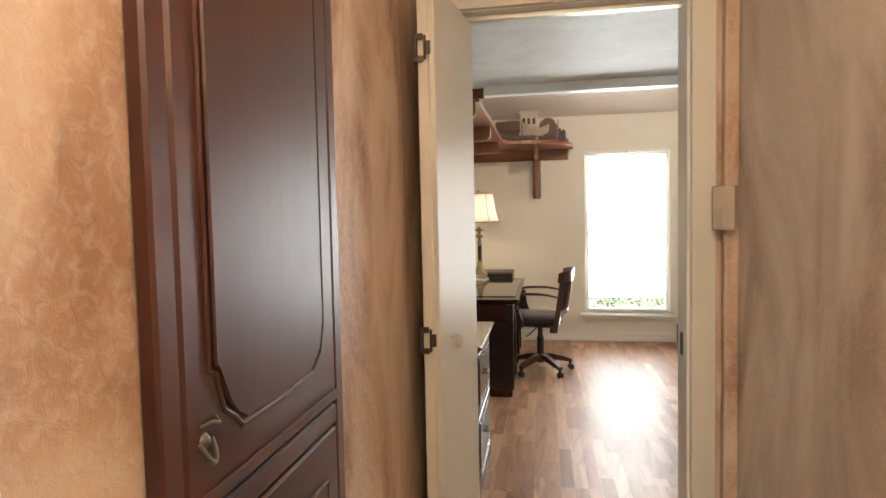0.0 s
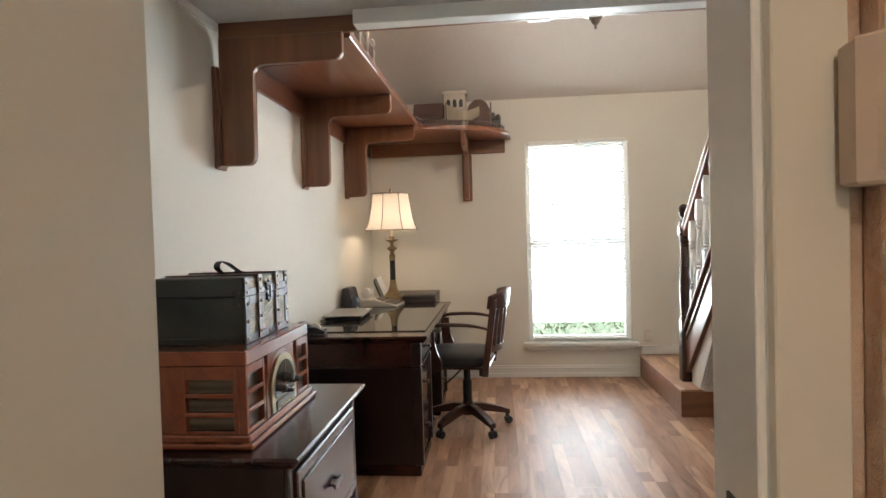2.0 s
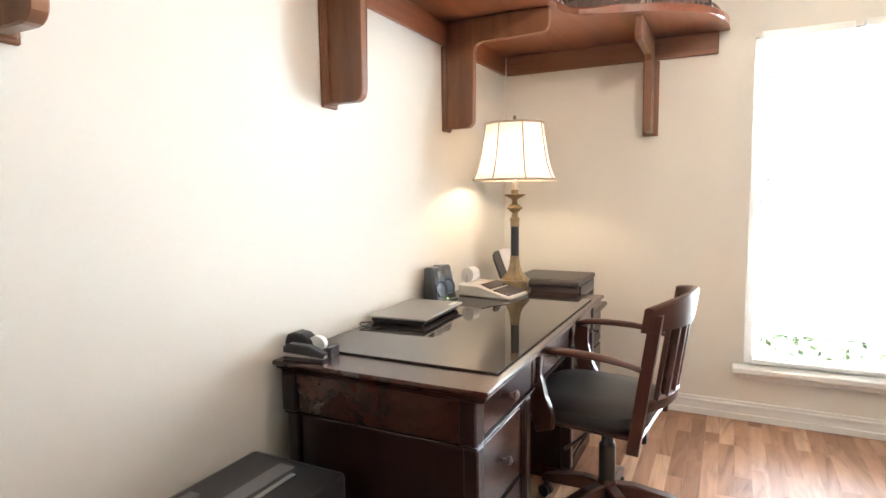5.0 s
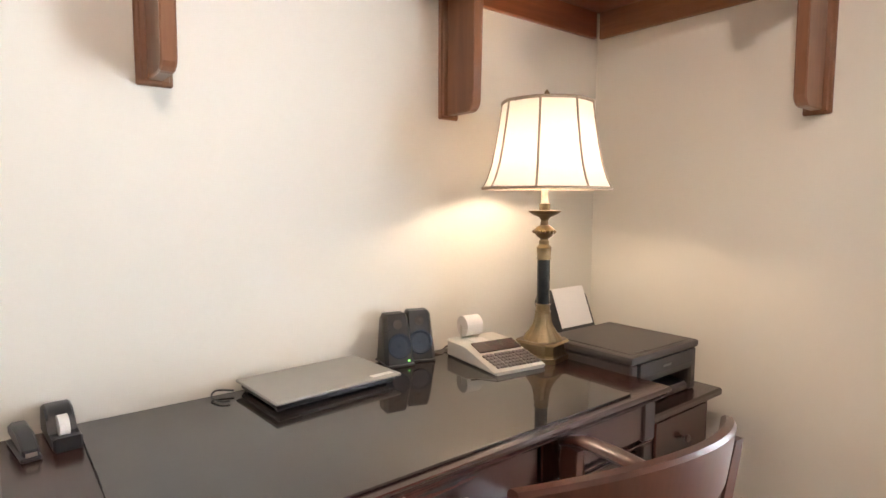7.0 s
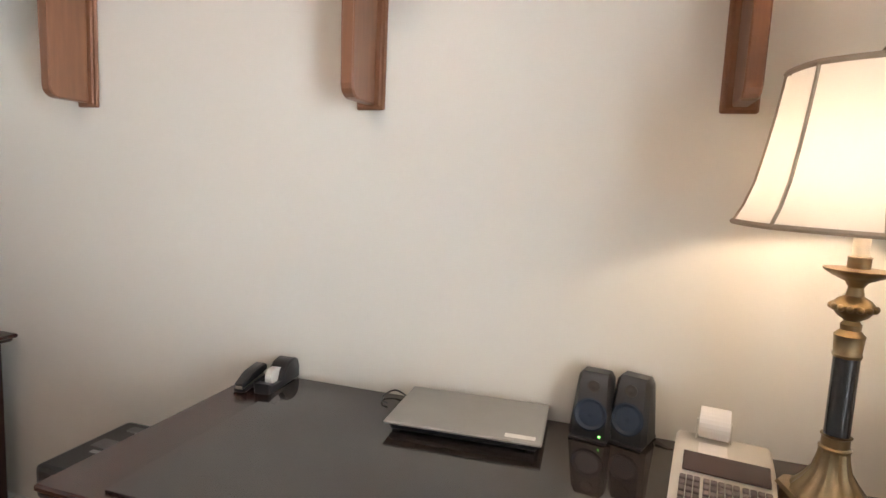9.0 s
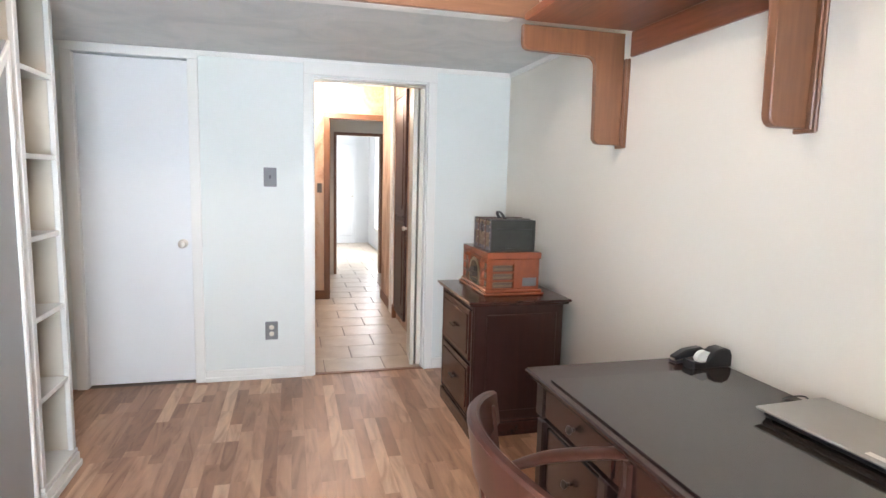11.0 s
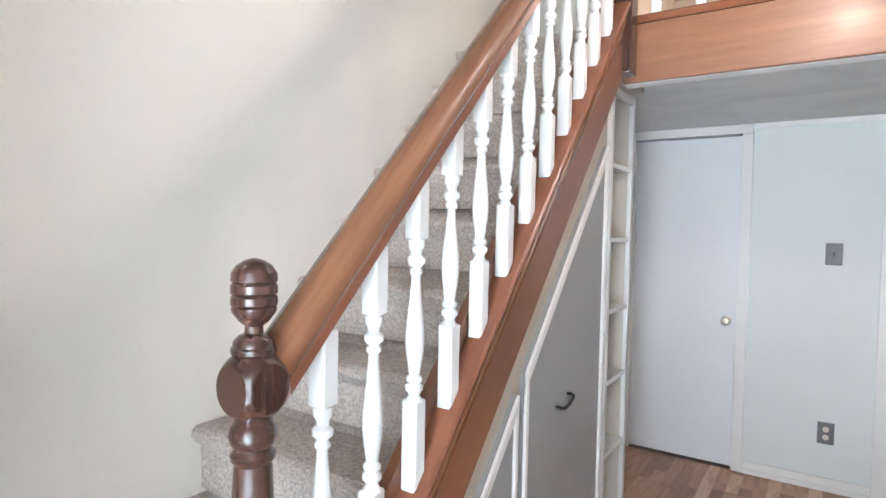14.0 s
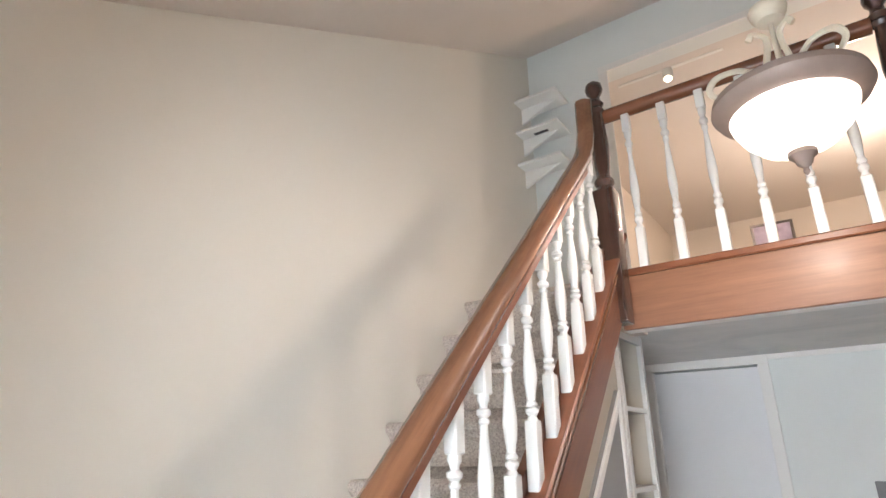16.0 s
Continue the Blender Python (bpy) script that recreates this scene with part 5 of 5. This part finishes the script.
# ---- things on the desk ----
M_LAP = plain("silver_laptop_lid", (0.34, 0.335, 0.31), 0.42, 0.35, .05)
e = thing("laptop", "closed grey laptop lying on the desk glass", "laptop", .137, 2.820, GZ, 3)
part("base", boxes((-.112, .108, -.176, .176, .004, .0225), bev=.006), M_BLACK, e)
part("lid", boxes((-.123, .123, -.186, .186, .023, .031), bev=.003), M_LAP, e)
for fx in (-.09, .09):
    for fy in (-.16, .16):
        part("foot", boxes((fx - .01, fx + .01, fy - .01, fy + .01, 0, .004)), M_BLACK, e)
part("sticker", boxes((.088, .108, .10, .17, .0311, .0314)), M_TRIM, e, "small white label with unreadable print")
e = thing("cable_loop", "thin black cable coiled beside the laptop", "cable", .02, 2.585, GZ)
part("cord", tube(bmesh.new(), curve([(.03, .03, .01), (.01, -.01, .012), (.04, -.03, .006), (.08, -.02, .005), (.09, .0, .005)], 5), .0025, 6), M_BLACK, e, smooth=True)


def speaker(x, y, rz):
    e = thing("desk_speaker", "small black desktop speaker with a blue-grey cone", "speaker", x, y, GZ, rz, "desk speakers")
    e.scale = (1.08, 1.12, 1.12)
    bm = prism(bmesh.new(), [(-.035, 0), (.045, 0), (.016, .132), (.008, .140), (-.026, .140), (-.034, .130)], "y", -.045, .045, .010)
    for v in bm.verts:
        v.co.y *= 1 - .22 * v.co.z / .14
    part("cabinet", bm, M_BLACK, e, smooth=True)
    tilt = 90 - 12.4
    part("cone", lathe(bmesh.new(), [(.035, 0), (.035, .003), (.032, .004), (.022, -.002), (.008, -.001), (.003, .001)], seg=22), plain("blue_grey_cone", (0.026, 0.038, 0.06), .25), e, smooth=True, at=pose(.0335, 0, .054, 0, tilt))
    part("tweeter", lathe(bmesh.new(), [(.013, 0), (.013, .002), (.008, .001), (.003, .003)], seg=14), M_BRONZE, e, smooth=True, at=pose(.0205, 0, .112, 0, tilt))
    part("stand", boxes((-.05, .055, -.04, .04, 0, .006), bev=.002), M_BLACK, e)
    return e


spk = speaker(.066, 3.112, -10)
part("led", boxes((.0455, .0475, .022, .026, .012, .016)), glow("green_led", (0.3, 1.0, 0.2), 3.0), spk)
speaker(.062, 3.202, -20)
e = thing("speaker_cable", "thin dark cable trailing from the speakers", "cable", .05, 3.29, DZ)
part("cord", tube(bmesh.new(), curve([(.01, -.03, .012), (.03, .0, .006), (.0, .03, .012), (-.01, .07, .02), (-.03, .10, .006)], 5), .003, 6), M_BRONZE, e, smooth=True)

cal = thing("printing_calculator", "off-white printing calculator with a paper roll and brown keys", "calculator", .245, 3.375, GZ, -8)
M_CALC = plain("off_white_plastic", (0.60, 0.57, 0.50), .45, 0, .05)
part("body", prism(bmesh.new(), [(-.14, .0), (.135, .0), (.14, .012), (.03, .035), (-.03, .055), (-.14, .055)], "y", -.095, .095, .006), M_CALC, cal, smooth=True)
part("display", prism(bmesh.new(), [(-.026, .0565), (.026, .0395), (.027, .043), (-.025, .060)], "y", -.075, .085, .001), plain("smoky_display", (0.05, 0.03, 0.03), .15), cal)
M_KEY = plain("brown_grey_keys", (0.13, 0.10, 0.095), .5)
key_m = boxes((-.0065, .0065, -.0058, .0058, 0, .007), bev=.0015)
first = part("key", key_m, M_KEY, cal, at=pose(.047, -.072, .031, 0, 12))
for i in range(5):
    for j in range(12):
        if (i, j) == (0, 0):
            continue
        x, y = .047 + i * .0175, -.072 + j * .0132 + (.004 if j > 2 else 0) + (.003 if j > 7 else 0)
        if y > .085:
            continue
        k = new("key", first.data)
        k.parent = cal
        k.matrix_basis = pose(x, y, .0315 - (x - .047) * .215, 0, 12)
part("paper_roll", lathe(bmesh.new(), [(.008, -.03), (.034, -.03), (.034, .03), (.008, .03)], seg=24), plain("white_paper_roll", (0.75, 0.72, 0.68), .8, 0, .03), cal, "white paper roll", at=pose(-.115, -.02, .095, 90))
part("roll_holder", boxes((-.118, -.112, -.056, -.053, .05, .10), (-.118, -.112, .013, .016, .05, .10)), M_CALC, cal)
part("paper_strip", boxes((-.09, -.03, -.048, .008, .0565, .0572)), plain("white_strip", (0.78, 0.75, 0.7), .8), cal)

tp = thing("tape_dispenser", "black desk tape dispenser with a white tape roll", "tape dispenser", .085, 2.232, DZ, 4)
tp.scale = (1.12, .95, .86)
part("body", prism(bmesh.new(), [(-.075, 0), (.075, 0), (.078, .036), (.055, .032), (.040, .022), (.015, .022), (.005, .055), (-.015, .074), (-.045, .080), (-.066, .070), (-.075, .045)], "y", -.028, .028, .005), M_BLACK, tp, smooth=True)
part("tape_roll", lathe(bmesh.new(), [(.013, -.010), (.028, -.010), (.028, .010), (.013, .010)], seg=20), M_TRIM, tp, at=pose(.020, 0, .040, 90))
stp = thing("stapler", "black and steel desk stapler", "stapler", .115, 2.165, DZ, 8)
part("base", boxes((-.07, .07, -.018, .018, 0, .010), bev=.003), M_BLACK, stp)
part("arm", prism(bmesh.new(), [(-.07, .022), (.068, .012), (.070, .026), (.02, .046), (-.05, .050), (-.07, .040)], "y", -.015, .015, .004), M_BLACK, stp, smooth=True)
part("magazine", boxes((-.06, .069, -.010, .010, .0101, .0215)), M_NICKEL, stp)

# ---- office chair ----
M_SEAT = plain("black_leather_seat", (0.022, 0.022, 0.024), 0.38, 0, .2, 60)
cxx, cyy = .870, 2.915
oc = thing("office_chair", "dark wood swivel desk chair with slatted back and black leather seat", "chair", cxx, cyy, 0, -6)
M_CW = wood("chair_dark_wood", (0.030, 0.011, 0.008), (0.085, 0.028, 0.018), 0.3, 2, 6, 0.1)
for k in range(5):
    a = radians(-51 + 72 * k + 3)
    c, s = math.cos(a), math.sin(a)
    leg = part("leg", prism(bmesh.new(), [(.02, .10), (.02, .155), (.10, .150), (.22, .115), (.275, .092), (.275, .065), (.22, .078), (.10, .105)], "y", -.022, .022, .005), M_CW, oc, at=pose(0, 0, 0, 0, 0, -51 + 72 * k + 3))
    bm = bmesh.new()
    for dy in (-.013, .013):
        lathe(bm, [(.018, -.008), (.024, -.006), (.024, .006), (.018, .008)], (0, 0, 0), 14, pose(.268, dy, .0245, 90))
    lathe(bm, [(.012, 0), (.012, .022)], (.262, 0, .045), 10)
    part("caster", bm, M_BLACK, leg)
part("hub", lathe(bmesh.new(), [(.035, .085), (.038, .10), (.038, .15), (.030, .17)], seg=18), M_CW, oc, smooth=True)
part("gas_lift", lathe(bmesh.new(), [(.030, .17), (.030, .30), (.025, .305), (.022, .31), (.022, .40)], seg=16), M_BLACK, oc, smooth=True)
part("mechanism", boxes((-.09, .12, -.06, .06, .385, .415), (.08, .14, -.02, .02, .33, .39), bev=.006), M_BLACK, oc)
part("lever", tube(bmesh.new(), [(-.02, -.05, .39), (-.06, -.14, .355), (-.09, -.20, .335)], .006, 8), M_BLACK, oc)
bm = bmesh.new()
rows = []
for r, z in ((.94, .43), (1.0, .445), (1.02, .465), (1.0, .485), (.90, .497), (.5, .505), (.02, .507)):
    ring = []
    for k in range(36):
        a = 2 * math.pi * k / 36
        ca, sa = math.cos(a), math.sin(a)
        ring.append(bm.verts.new((-.055 + r * .222 * math.copysign(abs(ca) ** .6, ca), r * .235 * math.copysign(abs(sa) ** .6, sa), z)))
    rows.append(ring)
for a, b in zip(rows, rows[1:]):
    for k in range(36):
        bm.faces.new((a[k], a[(k + 1) % 36], b[(k + 1) % 36], b[k]))
bm.faces.new(rows[0][::-1])
bm.faces.new(rows[-1])
part("seat", bm, M_SEAT, oc, "padded black leather seat", True)
part("seat_board", boxes((-.26, .165, -.21, .21, .415, .4295), bev=.006), M_CW, oc)
# back: curved crest rail, two posts, slats
def back_x(y, z):
    return .204 + .064 * (z - .45) / .45 - 1.4 * y * y


def curved_rail(z0, z1, w, th, n=18):
    bm = bmesh.new()
    rings = []
    for i in range(n + 1):
        y = -w + 2 * w * i / n
        d = .030 * (1 - (y / w) ** 2) - .012 if z1 > .8 else 0
        ring = []
        for x, z in ((0, z0), (th, z0), (th, z1 + d - .006), (th - .006, z1 + d), (.006, z1 + d), (0, z1 + d - .006)):
            ring.append(bm.verts.new((back_x(y, z) + x, y, z)))
        rings.append(ring)
    for a, b in zip(rings, rings[1:]):
        for k in range(6):
            bm.faces.new((a[k], a[(k + 1) % 6], b[(k + 1) % 6], b[k]))
    bm.faces.new(rings[0])
    bm.faces.new(rings[-1][::-1])
    bmesh.ops.recalc_face_normals(bm, faces=bm.faces)
    return bm


part("crest_rail", curved_rail(.785, .876, .245, .026), M_CW, oc, smooth=True)
part("lower_rail", curved_rail(.515, .555, .205, .020), M_CW, oc, smooth=True)
for s in (-1, 1):
    pts = [(back_x(.215, z), z) for z in (.38, .50, .60, .70, .80, .84)]
    out = [(x - .004, z) for x, z in pts] + [(x + .034, z) for x, z in pts[::-1]]
    part("back_post", prism(bmesh.new(), out, "y", s * .22 - .014, s * .22 + .014, .004), M_CW, oc)
    arm = curve([(-.205, s * .245, .672), (-.14, s * .25, .690), (.02, s * .25, .692), (.12, s * .243, .678), (.168, s * .235, .665)], 4)
    part("armrest", tube(bmesh.new(), arm, [.020 + .009 * math.sin(math.pi * min(1, (i + 3) / 15)) for i in range(len(arm))], 12, .40), M_CW, oc, smooth=True)
    sup = [(x - .02, z) for x, z in ((-.185, .670), (-.135, .665), (-.138, .60), (-.118, .53), (-.090, .47), (-.092, .42), (-.15, .40), (-.170, .47), (-.185, .55), (-.195, .62))]
    part("arm_support", prism(bmesh.new(), sup, "y", s * .245 - .014, s * .245 + .014, .004), M_CW, oc)
for k in range(6):
    y = -.15 + k * .06
    part("slat", prism(bmesh.new(), [(back_x(y, .55) + .004, .55), (back_x(y, .55) + .018, .55), (back_x(y, .80) + .018, .805), (back_x(y, .80) + .004, .805)], "y", y - .013, y + .013, .002), M_CW, oc)

# ---- pendant lamp ----
px, py = 1.605, 2.24
pn = thing("pendant_light", "lit bowl pendant with white glass, grey rim and scrolled cream arms", "pendant lamp", px, py, -.014)
M_CREAMM = plain("cream_metal", (0.60, 0.54, 0.42), 0.4, .2)
M_RIM = plain("pewter_rim", (0.22, 0.165, 0.135), 0.5, .2)
bm = lathe(bmesh.new(), [(0.1575, 2.440), (0.1869, 2.455), (0.1995, 2.475), (0.1943, 2.497), (0.1733, 2.511), (0.1418, 2.520), (0.1365, 2.516), (0.1575, 2.505)], seg=40)
part("rim", bm, M_RIM, pn, "pewter-grey rim", True)
bw, bn, bb2 = node_mat("lit_alabaster_glass", 0.5)
bb2.inputs["Base Color"].default_value = (1, 0.95, 0.88, 1)
bb2.inputs["Emission Color"].default_value, bb2.inputs["Emission Strength"].default_value = (1.0, 0.90, 0.78, 1), 3.2
bowl = part("bowl", lathe(bmesh.new(), [(0.0126, 2.315), (0.0525, 2.321), (0.0945, 2.343), (0.1313, 2.381), (0.1533, 2.423), (0.1596, 2.451)], seg=36), bw, pn, "glowing white glass bowl", True)
bowl.visible_shadow = False
part("finial", lathe(bmesh.new(), [(0.0021, 2.251), (0.0084, 2.259), (0.0063, 2.271), (0.0189, 2.282), (0.0231, 2.296), (0.0357, 2.307), (0.0357, 2.321), (0.0210, 2.327)], seg=18), M_RIM, pn, smooth=True)
part("stem", tube(bmesh.new(), [(0, 0, 2.509), (0, 0, 2.761)], .007, 8), M_CREAMM, pn)
part("canopy", lathe(bmesh.new(), [(0.0126, 2.739), (0.0357, 2.748), (0.0483, 2.770), (0.0525, 2.788), (0.0483, 2.797)], seg=22), M_CREAMM, pn, smooth=True)
part("upper_stem", tube(bmesh.new(), [(0, 0, 2.797), (0, 0, roof_z(py) + .01)], .006, 8), M_CREAMM, pn)
for k in range(3):
    a = radians(20 + 120 * k)
    sc = [(0.1733, 2.514), (0.1943, 2.545), (0.1680, 2.586), (0.1050, 2.599), (0.0473, 2.572), (0.0315, 2.617), (0.0210, 2.689), (0.0525, 2.712), (0.0683, 2.689)]
    part("scroll_arm", tube(bmesh.new(), curve([(r * math.cos(a), r * math.sin(a), z) for r, z in sc], 5), .006, 8, 1.6), M_CREAMM, pn, smooth=True)
    sc = [(0.1470, 2.518), (0.1050, 2.559), (0.0630, 2.554), (0.0525, 2.536)]
    part("small_scroll", tube(bmesh.new(), curve([(r * math.cos(a + .5), r * math.sin(a + .5), z) for r, z in sc], 5), .005, 8, 1.6), M_CREAMM, pn, smooth=True)

# ---- loft room ----
M_LOFTW = paint("loft_warm_wall", (0.72, 0.65, 0.56), 0.7, .2)
structure("floor_loft_room", boxes((-.1, X_E + .1, -3.0, .52, 2.37, 2.40)), M_CARPET, "carpeted floor of the loft room")
structure("wall_loft_room", boxes((-.12, 0, -3.0, .52, 2.4, 5.0), (X_E, X_E + .12, -3.0, .52, 2.4, 5.0), (-.1, X_E + .1, -3.1, -3.0, 2.4, 5.0)), M_LOFTW, "warm cream walls of the loft room")
structure("ceiling_loft_room", prism(bmesh.new(), [(.515, 4.02), (.515, 4.3), (-3.1, 4.3), (-3.1, 4.02)], "x", -.1, X_E + .1), M_CEIL, "ceiling of the loft room")
structure("trim_loft_opening", boxes((2.57, 2.63, .64, .655, LOFT, 3.95), (1.0, 2.63, .64, .655, 3.9501, 4.0), bev=.003), M_TRIM, "white edge of the loft opening")
structure("wall_gable", boxes((-.1, X_E + .1, .50, .52, 4.1, 4.7)), M_WALL_S, "wall above the loft opening")
e = thing("loft_cabinet", "low white cabinet against the loft wall", "cabinet", 1.75, -1.3, 2.40)
part("body", boxes((-.6, .6, -.2, .2, 0, .62), bev=.01), M_TRIM, e)
part("top", boxes((-.62, .62, -.22, .22, .6201, .65), bev=.005), M_TRIM, e)
e = thing("framed_picture", "small landscape picture in a dark frame on the loft cabinet", "picture", 1.95, -1.1, 3.052, 5)
part("frame", boxes((-.15, .15, -.01, .01, 0, .02), (-.15, .15, -.01, .01, .20, .22), (-.15, -.13, -.01, .01, .02, .20), (.13, .15, -.01, .01, .02, .20), bev=.002), M_BRONZE, e)
part("print", boxes((-.13, .13, -.006, .004, .02, .20)), plain("sunset_print", (0.30, 0.24, 0.30), .5, 0, .8, 9), e)
tl = thing("track_light", "white track light head with a lit bulb on the loft ceiling", "track light", 2.25, .33, 4.04)
part("track", boxes((-.35, .35, -.015, .015, -.025, -.001), bev=.002), M_TRIM, tl)
part("head", lathe(bmesh.new(), [(.03, 0), (.035, .01), (.035, .08), (.02, .10)], seg=18), M_TRIM, tl, smooth=True, at=pose(.006, .02, -.11, 20, 0, 0))
part("bulb", lathe(bmesh.new(), [(.004, -.012), (.022, -.006), (.028, .004)], seg=16), glow("warm_bulb", (1.0, 0.85, 0.6), 12.0), tl, smooth=True, at=pose(.006, .02, -.11, 20, 0, 0))
for k, z in enumerate((3.80, 3.56, 3.32)):
    e = thing("corner_shelf", "small white wall shelf above the stairs", "shelf", X_E - .001, .78, z, 0, "small white shelves")
    part("board", boxes((-.30, 0, -.11, .11, 0, .02), bev=.003), M_TRIM, e)
    part("bracket", prism(bmesh.new(), [(-.26, -.002), (-.001, -.002), (-.001, -.12)], "y", -.01, .01, .002), M_TRIM, e)
    if k == 1:
        part("label", boxes((-.20, -.10, .02, .05, -.0012, -.0004)), M_BLACK, e, "small dark label with unreadable print")

# ---- garden outside ----
M_LEAF = plain("hedge_leaf", (0.20, 0.27, 0.14), 0.6, 0, .3, 8)
rng = random.Random(4)
bm = bmesh.new()
for k in range(1300):
    x, y = rng.uniform(.2, 3.4), rng.uniform(4.9, 5.5)
    top = .48 + .10 * math.sin(x * 5) * math.sin(x * 2.3 + 1) + .0
    z = rng.uniform(-.2, max(.2, top)) if rng.random() < .6 else max(.2, top) - abs(rng.gauss(0, .08))
    m = pose(x, y, z, rng.uniform(0, 180), rng.uniform(0, 180), rng.uniform(0, 180))
    s = rng.uniform(.02, .04)
    vs = [bm.verts.new(m @ Vector(p)) for p in ((-s, 0, 0), (0, s * .5, .004), (s, 0, 0), (0, -s * .5, .004))]
    bm.faces.new(vs)
hedge = tagged(part("hedge", bm, M_LEAF), "loose green hedge outside the window", "hedge", kind="stuff")

# ---- floor boards and hall tiles, one by one ----
rng = random.Random(7)
structure_floor = bpy.data.objects["floor"]
bw_, bl_ = .195, 1.20
cache = {}


def board(x0, x1, y0, y1, z0, z1, parent, mat, name, bev):
    key = (name, round(x1 - x0, 3), round(y1 - y0, 3))
    if key not in cache:
        bm = bmesh.new()
        w, l = x1 - x0, y1 - y0
        top = [(bev, bev), (w - bev, bev), (w - bev, l - bev), (bev, l - bev)]
        a = [bm.verts.new((x, y, z0)) for x, y in ((0, 0), (w, 0), (w, l), (0, l))]
        b = [bm.verts.new((x, y, z1 - bev)) for x, y in ((0, 0), (w, 0), (w, l), (0, l))]
        c = [bm.verts.new((x, y, z1)) for x, y in top]
        for p, q in ((a, b), (b, c)):
            for k in range(4):
                bm.faces.new((p[k], p[(k + 1) % 4], q[(k + 1) % 4], q[k]))
        bm.faces.new(c)
        me = bpy.data.meshes.new(name)
        bm.to_mesh(me)
        bm.free()
        me.materials.append(mat)
        cache[key] = me
    ob = new(name, cache[key])
    ob.parent = parent
    ob.matrix_basis = pose(x0, y0, 0)
    return ob


x, k = 0.0, 0
while x < X_E - .001:
    y = -((k * .47) % 1.0) * bl_
    while y < Y_N:
        a, b = max(y, .001), min(y + bl_, Y_N - .001)
        if b - a > .02:
            board(x + .0001, min(x + bw_, X_E) - .0001, a + .0001, b - .0001, -.011, 0, structure_floor, M_LAMINATE, "board", .00025)
        y += bl_
    x += bw_
    k += 1
hall_floor = bpy.data.objects["floor_hall"]
tw, tl_, gap = .42, .31, .006
for r in range(26):
    y1 = -.02 - r * tl_
    off = (r % 2) * tw / 2 + .19
    for c in range(7):
        x0 = -.6 + c * tw + off
        if y1 - tl_ > -4.3 and (x0 > 1.48 or x0 + tw < .22):
            continue
        board(x0 + gap / 2, x0 + tw - gap / 2, y1 - tl_ + gap / 2, y1 - gap / 2, -.006, 0, hall_floor, M_TILE, "tile", .003)
structure("trim_threshold", boxes((.59, 1.34, -.035, .004, -.004, .006), bev=.003), M_CASING_BR, "brown wooden threshold strip in the doorway")
